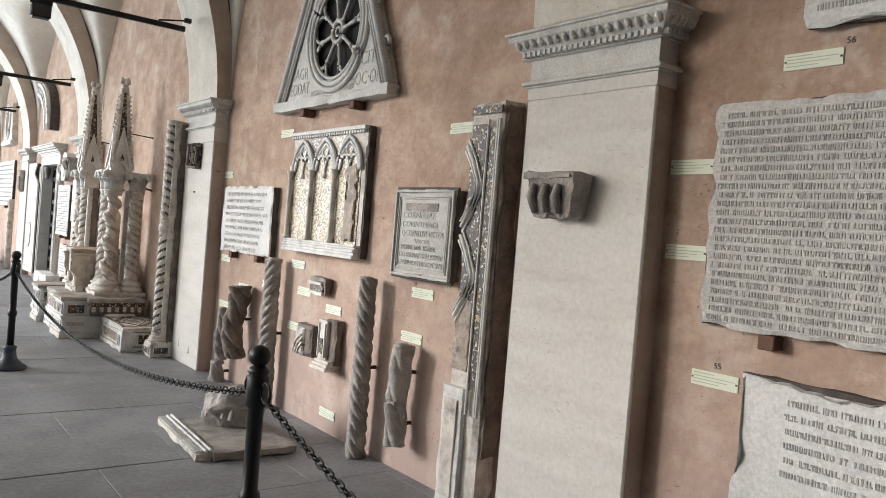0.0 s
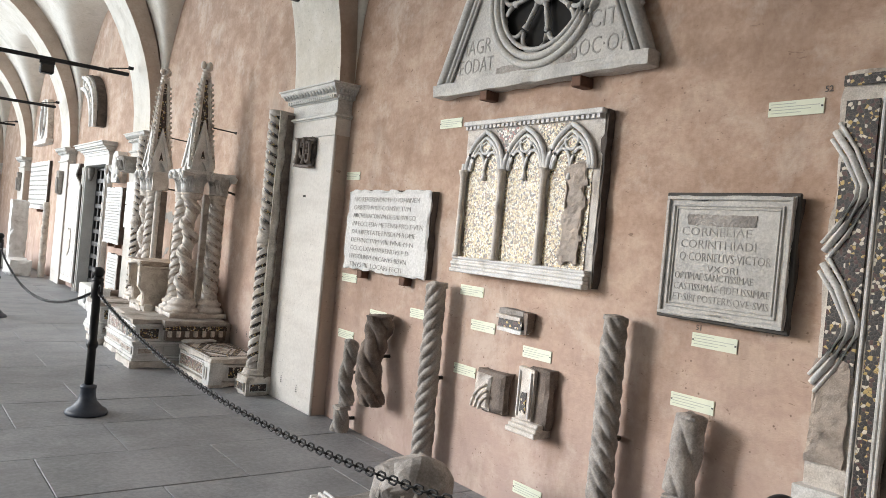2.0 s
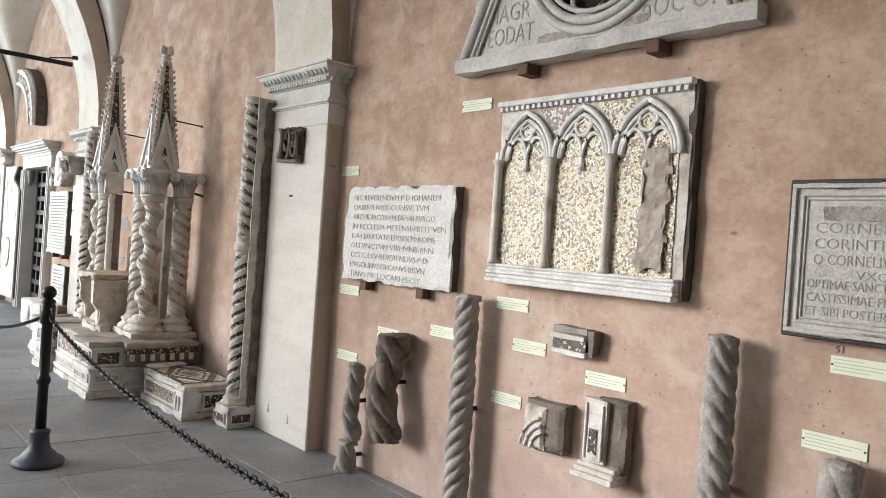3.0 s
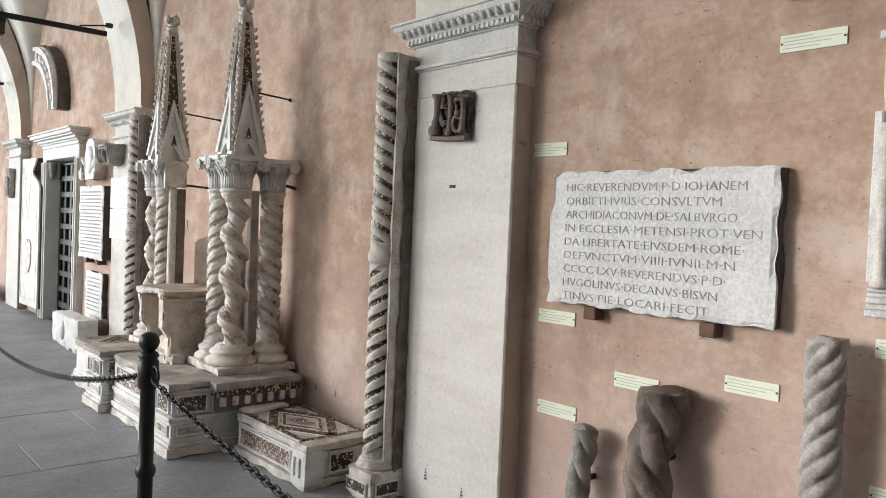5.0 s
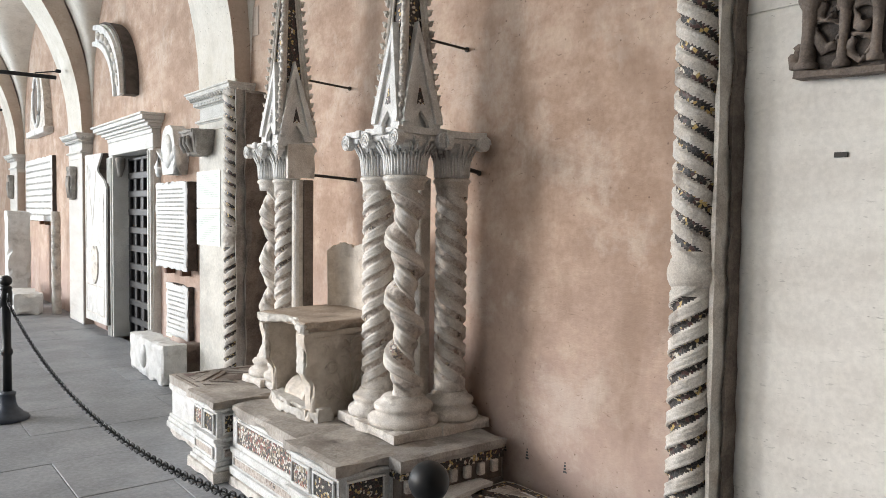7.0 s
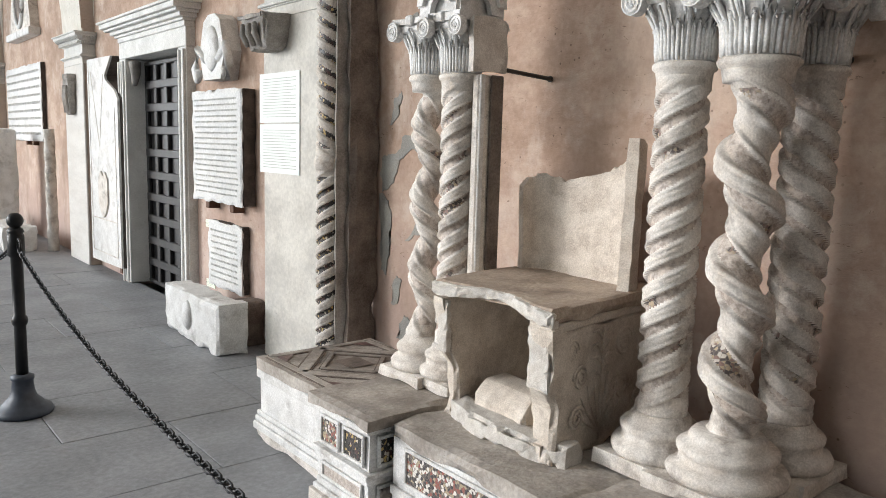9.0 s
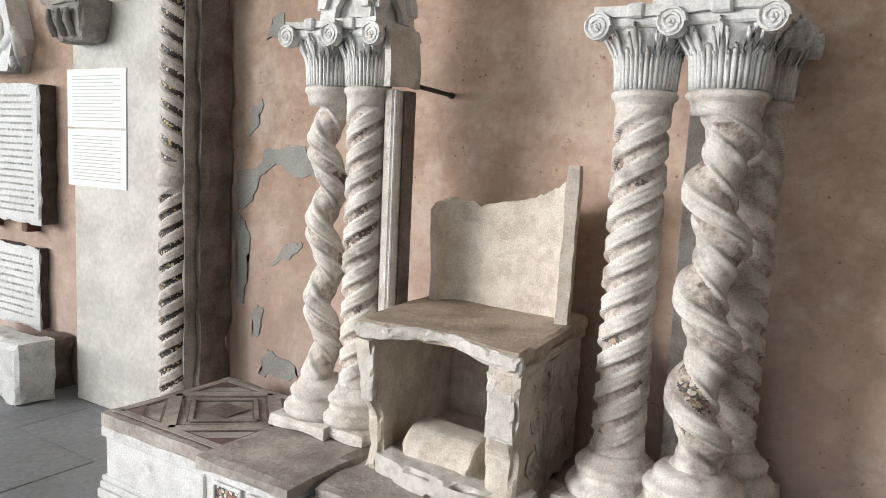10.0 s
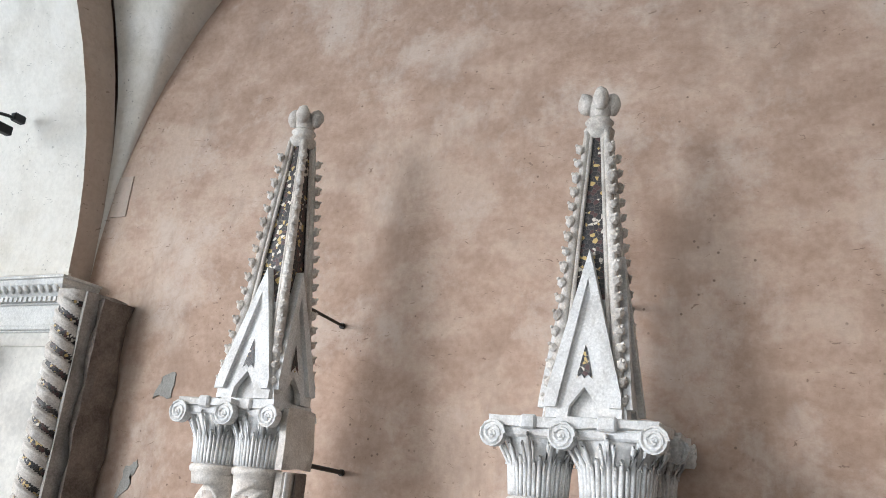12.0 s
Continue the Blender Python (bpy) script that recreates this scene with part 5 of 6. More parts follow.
# tall mosaic strip leaning by the first pilaster
t = wall_thing("mosaic_pilaster_strip", 2.85, 0.0, "tall marble pilaster strip with dark mosaic inlay bands", "pilaster strip")
part("block", worn_box(-0.135, 0.105, -0.12, -0.0, 0, 2.01, 0.05, 0.004, 0.014, 100), M_MARB, t)
part("rough_edge", worn_box(0.104, 0.125, -0.11, 0.0, 0.3, 2.0, 0.05, 0.008, 0.012, 101), M_BROWNM, t, "rough dark broken flank")
part("mosaic_band", bx(0.03, 0.075, -0.137, -0.128, 0.62, 1.88), M_COSMD, t)
part("mosaic_band", bx(-0.105, 0.0, -0.136, -0.128, 1.0, 1.9), M_COSMD, t)
part("mosaic_band", bx(-0.12, 0.1, -0.136, -0.128, 1.95, 1.985), M_COSMD, t)
for x in (0.018, 0.084, 0.098):
    part("fillet", bx(x - 0.006, x + 0.006, -0.146, -0.128, 0.5, 1.92, bevel=0.003), M_MARB2, t)
for z, up in ((1.6, 0.2), (1.16, 0.2)):
    for k, r in ((0.0, 0.012), (0.028, 0.007), (-0.026, 0.007)):
        pts = [(-0.13 + k * 0.4, -0.139, z + up + k), (-0.075 + k * 0.6, -0.14, z + up * 0.62 + k * 0.6), (-0.022 + k * 0.8, -0.14, z + 0.02), (-0.022 + k * 0.8, -0.14, z - 0.02), (-0.075 + k * 0.6, -0.14, z - up * 0.62 - k * 0.6), (-0.13 + k * 0.4, -0.139, z - up - k)]
        part("chevron", tube(bmesh.new(), pts, r, 6), M_MARB2, t, smooth=True)
part("mortar_face", worn_box(-0.13, -0.005, -0.14, -0.126, 0.7, 1.05, 0.02, 0.006, 0.01, 103, 25), M_ROUGH, t)
part("foot_piece", worn_box(-0.16, 0.0, -0.15, -0.0, 0.0, 0.62, 0.04, 0.003, 0.008, 104), M_MARB2, t)
part("foot_panel", bx(-0.13, -0.03, -0.158, -0.148, 0.08, 0.56, bevel=0.004), M_MARB, t)

# corbel capital on the first pilaster, relief on the second, bracket on the third
def corbel(y, z, x_face, label, seed, mat, w=0.13, h=0.19, d=0.13):
    t = thing("corbel_capital", (x_face, y, z), label, "capital", "capitals built into pilasters")
    bm = worn_box(-w, w, -d, 0.0, 0, h, 0.02, 0.008, 0.02, seed, 16)
    for v in bm.verts:
        u = v.co.z / h
        v.co.x *= 0.72 + 0.28 * min(1, u * 1.4)
        v.co.y *= 0.75 + 0.25 * u
    part("block", bm, mat, t)
    for i in range(3):
        bm = bmesh.new()
        x = (-0.6 + 0.5 * i) * w
        tube(bm, [(x, -d * 0.82, 0.02), (x - 0.01, -d * 0.98, h * 0.45), (x + 0.012, -d * 1.04, h * 0.72)], 0.018, 6, taper=[0.8, 1.2, 0.7])
        part("leaf", bm, mat, t, smooth=True)
    part("abacus", worn_box(-w * 1.04, w * 0.9, -d * 1.06, 0, h * 0.84, h, 0.025, 0.006, 0.012, seed + 2), mat, t)
corbel(2.3, 1.46, FACE, "worn grey marble corbel capital on the pilaster", 110, M_GREYM, 0.14, 0.19, 0.13)
corbel(11.62, 1.80, FACE, "grey stone bracket capital on the stained pilaster", 115, M_GREYM, 0.15, 0.19, 0.17)
t = thing("dark_relief_fragment", (FACE, 6.87, 1.765), "small blackened carved relief fragment on the pilaster", "relief", ry=3)
part("slab", worn_box(-0.12, 0.125, -0.03, 0, 0.0, 0.225, 0.018, 0.008, 0.03, 120, 22), M_DARKEDGE, t)
for x, z0, z1, r in ((0.01, 0.02, 0.2, 0.015), (0.095, 0.03, 0.19, 0.014), (-0.085, 0.02, 0.21, 0.022)):
    bm = lathe(bmesh.new(), [(r * 1.5, z0), (r * 1.5, z0 + 0.012), (r, z0 + 0.022), (r * 0.85, (z0 + z1) / 2), (r, z1 - 0.03), (r * 1.5, z1 - 0.01), (r * 1.6, z1)], 12, x, -0.045)
    part("small_column", bm, M_BROWNM, t, smooth=True)
for x, z, r in ((-0.035, 0.11, 0.03), (0.055, 0.155, 0.026), (0.055, 0.07, 0.03), (-0.1, 0.06, 0.02), (-0.035, 0.18, 0.024)):
    bm = tube(bmesh.new(), [(x + r * math.cos(q), -0.042, z + r * 1.2 * math.sin(q)) for q in [2 * math.pi * i / 14 for i in range(14)]], 0.01, 6, closed=True)
    for v in bm.verts:
        v.co += noise.noise_vector(v.co * 30) * 0.02
    part("carved_knot", bm, M_BROWNM, t, smooth=True)
part("base_ledge", worn_box(-0.115, 0.13, -0.06, 0.0, -0.006, 0.018, 0.02, 0.003, 0.008, 121), M_BROWNM, t)
t = thing("wall_socket_plate", (FACE, 6.87, 1.545), "tiny dark metal plate on the pilaster", "plate")
part("plate", bx(-0.018, 0.018, -0.006, 0.0, 0, 0.014), M_STEEL, t)

# fragments of twisted columns
def fragment(name, y, z0, z1, r, turns, strands, hand, mat, label, seed, amp=0.3, sway=0.0, x=None, rows=70, lean=0.0, taper=0.0):
    x = WALL - r - 0.035 if x is None else x
    t = thing(name, (x, y, z0), label, "column fragment", "column fragments", ry=lean)
    part("shaft", twist(r, 0.0, z1 - z0, turns, strands, hand, amp, 60, rows * 2, sway=sway, seed=seed, worn=0.007, plainrope=True, taper=taper), mat, t, smooth=True)
    part("break_top", moved(worn_box(-r * 0.7, r * 0.7, -r * 0.7, r * 0.7, -0.02, 0.012, 0.02, 0.008, 0.012, seed), Matrix.Translation((sway * 0.5, 0, z1 - z0))), M_GREYM, t)
    bm = bmesh.new()
    tube(bm, [(0, 0, (z1 - z0) * 0.5), (0, WALL - x + 0.0, (z1 - z0) * 0.5)], 0.012, 6)
    part("pin", bm, M_STEEL, t)
fragment("twisted_column_fragment", 3.86, 0.0, 1.06, 0.062, 2.7, 5, -1, M_GREYM, "tall grey twisted column fragment standing on the floor", 130, taper=0.14)
fragment("twisted_column_fragment", 5.16, 0.0, 1.07, 0.064, 3.1, 5, 1, M_GREYM, "grey-brown twisted column fragment standing on the floor", 131, taper=0.1)
fragment("twisted_column_fragment", 6.08, 0.0, 0.16, 0.066, 0.4, 3, -1, M_GREYM, "short twisted column foot standing on the floor", 132, taper=0.3)
fragment("twisted_column_fragment", 6.07, 0.18, 0.6, 0.052, 1.2, 3, -1, M_GREYM, "slender grey twisted column fragment pinned to the wall", 133, amp=0.42, sway=0.012)
t = thing("twisted_column_fragment", (WALL - 0.12, 5.72, 0.26), "thick brown two-strand column fragment pinned to the wall", "column fragment", "column fragments")
part("shaft", twist(0.082, 0.0, 0.56, 1.0, 4, -1, 0.42, 64, 120, sway=0.022, seed=0.4, worn=0.011, plainrope=True, taper=-0.08), M_BROWNM, t, smooth=True)
bm = bmesh.new()
tube(bm, [(0, 0, 0.3), (0, 0.12, 0.3)], 0.012, 6)
part("pin", bm, M_STEEL, t)
fragment("twisted_column_fragment", 3.47, 0.43, 0.73, 0.064, 0.5, 3, -1, M_GREYM, "short grey twisted column fragment pinned to the wall", 135, rows=40, lean=5)
fragment("twisted_column_fragment", 3.45, 0.18, 0.41, 0.066, 0.3, 3, -1, M_GREYM, "broken grey column stump pinned to the wall", 136, amp=0.4, rows=40, lean=-6)

t = wall_thing("cornice_fragment", 4.56, 0.885, "small curved cornice fragment with a mosaic strip", "fragment")
for z0, z1, d, m in ((0.0, 0.025, 0.07, M_MARB2), (0.065, 0.09, 0.08, M_MARB), (0.09, 0.12, 0.06, M_GREYM)):
    part("moulding", worn_box(-0.1, 0.085, -d, 0, z0, z1, 0.025, 0.003, 0.006, 140), m, t)
part("mosaic_strip", bx(-0.095, 0.08, -0.06, 0, 0.025, 0.065), M_COSMD, t)
part("broken_end", worn_box(0.085, 0.12, -0.06, 0, 0.0, 0.115, 0.025, 0.006, 0.012, 141), M_BROWNM, t)
t = wall_thing("relief_fragment", 4.67, 0.455, "broken marble relief with a curved leaf", "fragment")
part("block", worn_box(-0.1, 0.12, -0.07, 0, 0, 0.22, 0.03, 0.005, 0.016, 143), M_BROWNM, t)
part("face", worn_box(-0.105, 0.03, -0.085, -0.06, 0.0, 0.2, 0.025, 0.004, 0.014, 144), M_MARB, t)
for r in (0.09, 0.12, 0.15):
    bm = bmesh.new()
    tube(bm, [(0.04 - r * math.cos(q), -0.088, -0.0 + r * math.sin(q)) for q in [0.1 + 1.2 * j / 8 for j in range(9)]], 0.008, 5)
    part("leaf_rib", bm, M_MARB, t, smooth=True)
t = wall_thing("pilaster_fragment", 4.36, 0.42, "broken marble pilaster base with a mosaic inset", "fragment")
part("block", worn_box(-0.07, 0.11, -0.06, 0, 0.03, 0.325, 0.03, 0.005, 0.016, 147), M_BROWNM, t)
part("face", worn_box(-0.085, 0.03, -0.085, -0.05, 0.06, 0.32, 0.03, 0.003, 0.01, 148), M_MARB, t)
part("mosaic_inset", bx(-0.05, -0.012, -0.09, -0.08, 0.1, 0.2), M_COSMD, t)
for x in (-0.07, 0.01):
    part("fillet", bx(x - 0.005, x + 0.005, -0.092, -0.08, 0.08, 0.3, bevel=0.002), M_MARB2, t)
bm = bmesh.new()
for p, z0, z1 in ((0.03, 0.0, 0.025), (0.02, 0.025, 0.045), (0.01, 0.045, 0.065)):
    box(bm, -0.085 - p, 0.09, -0.085 - p, 0, z0, z1, bevel=0.004)
part("moulded_foot", bm, M_MARB, t)

# large inscription by the path's start, and those above and below it
def bars(t, x0, x1, z0, z1, n, y, mat, seed, fill=0.55, name="unreadable_line"):
    """Lines of lettering too worn to read, as rows of small broken strokes."""
    rnd = random.Random(seed)
    dz = (z1 - z0) / n
    for i in range(n):
        bm = bmesh.new()
        x = x0 + rnd.uniform(0, 0.012)
        z = z1 - (i + 0.5) * dz
        while x < x1 - 0.02:
            w = rnd.uniform(0.004, 0.016)
            h = dz * fill * rnd.uniform(0.75, 1.0)
            k = rnd.random()
            if k < 0.5:
                box(bm, x, x + w * 0.4, y - 0.0015, y, z - h / 2, z + h / 2)
            elif k < 0.75:
                box(bm, x, x + w, y - 0.0015, y, z - h / 2, z - h * 0.25)
                box(bm, x, x + w * 0.3, y - 0.0015, y, z - h * 0.25, z + h / 2)
            elif k < 0.93:
                box(bm, x, x + w, y - 0.0015, y, z + h * 0.2, z + h / 2)
                box(bm, x + w * 0.4, x + w * 0.65, y - 0.0015, y, z - h / 2, z + h * 0.2)
            x += w * 0.7 + rnd.uniform(0.0015, 0.0035)
        tagged(part(name, bm, mat, t), kind="stuff")

t = wall_thing("long_inscription_slab", 1.22, 1.105, "large grey marble slab covered with worn gothic lettering", "inscription")
fs = slab_front(t, -0.45, 0.45, 0.0, 0.8, 0.05, M_PLAQG, M_DARKEDGE, 150)
bars(fs, -0.42, 0.43, 0.02, 0.77, 24, -0.0505, M_LETTER, 5, 0.68)
for i in range(25):
    part("ruled_line", bx(-0.43, 0.435, -0.0515, -0.049, 0.0185 + i * 0.75 / 24, 0.0215 + i * 0.75 / 24), M_LETTERL, fs)
brackets(t, (-0.18, 0.3), 0.0, 0.06)
t = wall_thing("broken_inscription_slab", 1.06, 0.2, "broken pale marble slab with a ragged top and faint letters", "inscription")
fs = slab_front(t, -0.43, 0.43, 0.0, 0.77, 0.05, M_PLAQ, M_DARKEDGE, 153, chip=0.035)
bars(fs, -0.26, 0.4, 0.44, 0.72, 6, -0.0505, M_LETTER, 6, 0.5)
t = wall_thing("upper_inscription_slab", 1.0, 2.12, "pale marble slab with worn lettering high on the wall", "inscription")
fs = slab_front(t, -0.375, 0.4, 0.0, 0.5, 0.05, M_PLAQ, M_DARKEDGE, 156)
bars(fs, -0.34, 0.36, 0.05, 0.46, 9, -0.0505, M_LETTER, 7)

# label cards
def card(y_left, z_top, w=0.2, h=0.056, number=""):
    t = thing("label_card", (WALL, y_left, z_top), "small pale green museum label card with printed lines", "label", "museum labels")
    b = part("card", bx(0, w, -0.005, -0.001, -h, 0), M_PAPER, t)
    for i, (a, e) in enumerate(((0.05, 0.5), (0.05, 0.93), (0.05, 0.78), (0.05, 0.6))):
        z = -h * (0.16 + 0.2 * i)
        part("text_line", bx(w * a, w * e, -0.0058, -0.005, z - 0.0028, z), M_INK, b)
    for x in (0.006, w - 0.006):
        part("tack", bx(x - 0.003, x + 0.003, -0.0075, -0.005, -h / 2 - 0.003, -h / 2 + 0.003), M_INKD, b)
    return t

for y, z, w in ((1.455, 2.065, 0.2), (1.879, 1.715, 0.185), (1.871, 1.39, 0.18), (1.708, 0.935, 0.19), (3.308, 1.95, 0.21), (5.402, 2.035, 0.21), (6.404, 1.03, 0.2), (5.994, 0.825, 0.2), (5.061, 1.085, 0.2), (4.94, 0.905, 0.2), (5.055, 0.645, 0.19), (4.512, 0.83, 0.2), (3.542, 1.045, 0.2), (3.615, 0.79, 0.2), (6.47, 1.74, 0.18), (4.491, 0.15, 0.2), (6.387, 0.64, 0.21), (5.533, 0.893, 0.19), (13.08, 1.35, 0.1), (12.98, 0.72, 0.15), (12.98, 0.28, 0.15)):
    card(y, z, w)
def wall_number(y, z, s):
    t = thing("painted_number", (WALL, y, z), "small dark painted inventory number on the plaster", "number", "inventory numbers")
    part("digits", text_bm(s, None, 0.022, 0.0012, 0, 0, -0.0015), M_INKD, t)
wall_number(3.1, 1.97, "52")
wall_number(3.53, 1.055, "51")
wall_number(1.25, 2.075, "56")
wall_number(1.62, 0.95, "55")

# ---- far bays ----
def plaque_far(name, y0, y1, z0, z1, label, seed, n, depth=0.06):
    yc, w = (y0 + y1) / 2, (y1 - y0) / 2
    t = wall_thing(name, yc, z0, label, "inscription")
    fs = slab_front(t, -w, w, 0, z1 - z0, depth, M_PLAQ, M_DARKEDGE, seed)
    if n:
        bars(fs, -w + 0.05, w - 0.05, 0.05, z1 - z0 - 0.05, n, -depth - 0.0005, M_LETTERL, seed, 0.38)
    return t
t = plaque_far("coat_of_arms_plaque", 12.15, 12.97, 0.87, 1.63, "white marble plaque with small lettering under a coat of arms", 160, 18, 0.1)
brackets(t, (-0.2, 0.2), 0.0, 0.08)
for s in (-1, 1):
    bm = bmesh.new()
    tube(bm, [(s * 0.1, -0.11, 0.95), (s * 0.22, -0.12, 1.03), (s * 0.28, -0.12, 0.9), (s * 0.24, -0.12, 0.83), (s * 0.2, -0.12, 0.88)], 0.03, 8)
    part("scroll", bm, M_MARB2, t, smooth=True)
bm = bmesh.new()
prism(bm, [(-0.14, 0.82), (0.14, 0.82), (0.2, 1.0), (0.13, 1.2), (0.05, 1.24), (-0.05, 1.24), (-0.13, 1.2), (-0.2, 1.0)], -0.12, 0.0)
part("shield", bm, M_MARB2, t)
bm = bmesh.new()
bmesh.ops.create_icosphere(bm, subdivisions=2, radius=1, matrix=Matrix.Translation((0, -0.12, 1.02)) @ Matrix.Diagonal((0.12, 0.03, 0.15, 1)))
part("boss", bm, M_MARB2, t, smooth=True)
plaque_far("small_inscription_slab", 12.25, 12.81, 0.27, 0.74, "small rough marble slab with faint lettering", 164, 9)
plaque_far("far_inscription_slab", 17.78, 19.85, 1.2, 2.15, "pale marble inscription slab with a broken edge", 166, 9)
brackets(wall_thing("bracket_pair", 18.5, 1.2, "two rusty brackets under the slab", "bracket"), (-0.2, 0.2), 0.0, 0.06)

# notices on the stained pilaster
for z in (1.405, 1.115):
    t = thing("notice_sheet", (FACE, 11.6, z), "white printed notice sheet fixed to the pilaster", "notice", "notices")
    b = part("sheet", bx(-0.24, 0.24, -0.006, -0.001, 0, 0.28), M_SHEET, t)
    for i in range(14):
        part("text_line", bx(-0.2, 0.2 - 0.06 * (i % 3 == 2), -0.0068, -0.006, 0.245 - i * 0.0165, 0.249 - i * 0.0165), M_INK, b)

# door with moulded marble surround
t = thing("door_1", (WALL, 13.92, 0), "dark studded panelled wooden door, closed", "door", kind="structure")
W2, H2 = 0.62, 1.94
part("leaf", bx(-W2, W2, 0.13, 0.19, 0, H2), M_DOOR, t)
for i in range(6):
    x = -W2 + 2 * W2 * i / 5
    part("stile", bx(x - 0.035, x + 0.035, 0.095, 0.13, 0, H2, bevel=0.006), M_DOOR, t)
for j in range(11):
    z = H2 * j / 10
    part("rail", bx(-W2, W2, 0.09, 0.128, max(0, z - 0.035), min(H2, z + 0.035), bevel=0.006), M_DOOR, t)
t = thing("door_surround", (WALL, 13.92, 0), "white moulded marble door surround with cornice", "door frame")
for s in (-1, 1):
    a, b = (W2 + 0.16, W2) if s > 0 else (-W2 - 0.16, -W2)
    lo, hi = min(a, b), max(a, b)
    j = part("jamb", bx(lo, hi, -0.07, 0.6, 0, H2 + 0.02, bevel=0.005), M_CAP, t)
    for q, d in ((0.02, 0.022), (0.055, 0.012), (0.12, 0.016)):
        xx = (hi - q) if s > 0 else (lo + q)
        part("jamb_fillet", bx(xx - 0.012, xx + 0.012, -0.07 - d, -0.068, 0, H2, bevel=0.004), M_CAP, j)
    bm = bmesh.new()
    tube(bm, [(s * (W2 - 0.04), 0.0, H2 - 0.01), (s * (W2 - 0.06), 0.0, H2 - 0.1), (s * (W2 - 0.02), 0.0, H2 - 0.2)], 0.045, 8, taper=[1.2, 1.0, 0.5])
    part("corner_bracket", bm, M_GREYM, t, smooth=True)
part("lintel", bx(-W2 - 0.16, W2 + 0.16, -0.07, 0.6, H2 + 0.022, H2 + 0.16, bevel=0.005), M_CAP, t)
bm = bmesh.new()
for p, z0, z1 in ((0.0, 0.16, 0.2), (0.02, 0.2, 0.22), (0.05, 0.22, 0.25), (0.09, 0.25, 0.27), (0.12, 0.27, 0.31), (0.14, 0.31, 0.33)):
    box(bm, -W2 - 0.16 - p, W2 + 0.16 + p, -0.08 - p, 0.0, H2 + z0, H2 + z1, bevel=0.004)
part("cornice", bm, M_CAP, t)

# tall shaped tomb slab beyond the door
t = wall_thing("tomb_slab", 15.09, 0.1, "tall shaped white marble tomb slab with faint coat of arms", "tomb slab")
outline = [(-0.46, 0), (0.46, 0.02), (0.47, 1.52), (0.38, 1.6), (0.12, 1.7), (0.1, 1.74), (0.3, 1.9), (-0.45, 1.91)]
# near-black back, set slightly right so that it shows past the pale slab
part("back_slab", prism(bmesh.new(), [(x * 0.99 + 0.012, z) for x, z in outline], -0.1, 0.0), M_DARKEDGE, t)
part("slab_body", prism(bmesh.new(), outline, -0.12, -0.095), M_MARB2, t)
for a, b in (((-0.4, 0.1), (-0.4, 1.8)), ((0.38, 0.1), (0.38, 1.45)), ((-0.4, 0.1), (0.38, 0.1)), ((-0.4, 0.42), (0.38, 0.42)), ((-0.34, 1.8), (-0.1, 1.1)), ((-0.1, 1.1), (0.06, 1.75))):
    part("incised_border", tube(bmesh.new(), [(a[0], -0.119, a[1]), (b[0], -0.119, b[1])], 0.006, 5), M_MARB, t)
bm = bmesh.new()
prism(bm, [(-0.14, 0.58), (-0.07, 0.48), (0.0, 0.44), (0.07, 0.48), (0.14, 0.58), (0.14, 0.8), (0.06, 0.87), (0.0, 0.82), (-0.06, 0.87), (-0.14, 0.8)], -0.135, -0.11)
part("shield", bm, M_MARB, t)
brackets(t, (0.3,), 0.0, 0.08)

# carved horn-shaped arc high on the wall
def horn(y, z, label):
    """A quarter-moon of carved marble, broad at its head and pointed at its foot."""
    t = wall_thing("carved_arc_fragment", y, z, label, "relief", "curved reliefs")
    def band(r0, r1, y0, y1, a0=84, a1=2, n=18):
        out, inn = [], []
        for i in range(n + 1):
            u = i / n
            a = radians(a0 + (a1 - a0) * u)
            thick = 0.4 + 0.6 * math.sin(math.pi * min(1.0, 0.22 + 0.78 * u))
            ex, ez = 1.15, 0.85
            mid = (r0 + r1) / 2
            hw = (r1 - r0) / 2 * thick
            out.append((-0.55 + ex * (mid + hw) * math.cos(a), ez * (mid + hw) * math.sin(a)))
            inn.append((-0.55 + ex * (mid - hw) * math.cos(a), ez * (mid - hw) * math.sin(a)))
        bm = bmesh.new()
        for i in range(n):
            q = [out[i], out[i + 1], inn[i + 1], inn[i]]
            f = [bm.verts.new((x, y0, zz)) for x, zz in q]
            b = [bm.verts.new((x, y1, zz)) for x, zz in q]
            bm.faces.new(f)
            bm.faces.new(list(reversed(b)))
            for j in range(4):
                bm.faces.new((f[j], b[j], b[(j + 1) % 4], f[(j + 1) % 4]))
        bmesh.ops.remove_doubles(bm, verts=bm.verts, dist=0.0005)
        return bm
    part("dark_edge", band(0.78, 1.09, -0.13, 0.0), M_DARKEDGE, t)
    part("body", band(0.74, 1.06, -0.16, -0.125), M_MARB2, t)
    for r in (0.8, 1.0):
        part("rim", band(r - 0.035, r + 0.035, -0.19, -0.155), M_MARB2, t)
    for i in range(7):
        a = radians(76 - 10.5 * i)
        bm = bmesh.new()
        bmesh.ops.create_icosphere(bm, subdivisions=1, radius=1, matrix=Matrix.Translation((-0.55 + 1.15 * 0.9 * math.cos(a), -0.165, 0.85 * 0.9 * math.sin(a))) @ Matrix.Rotation(math.pi / 2 - a, 4, "Y") @ Matrix.Diagonal((0.07, 0.03, 0.045, 1)))
        part("carved_leaf", bm, M_MARB, t, smooth=True)
horn(14.4, 2.5, "curved white marble relief hung high on the wall")
t = wall_thing("framed_relief", 18.6, 2.52, "carved marble relief with an oval niche high on the wall", "relief")
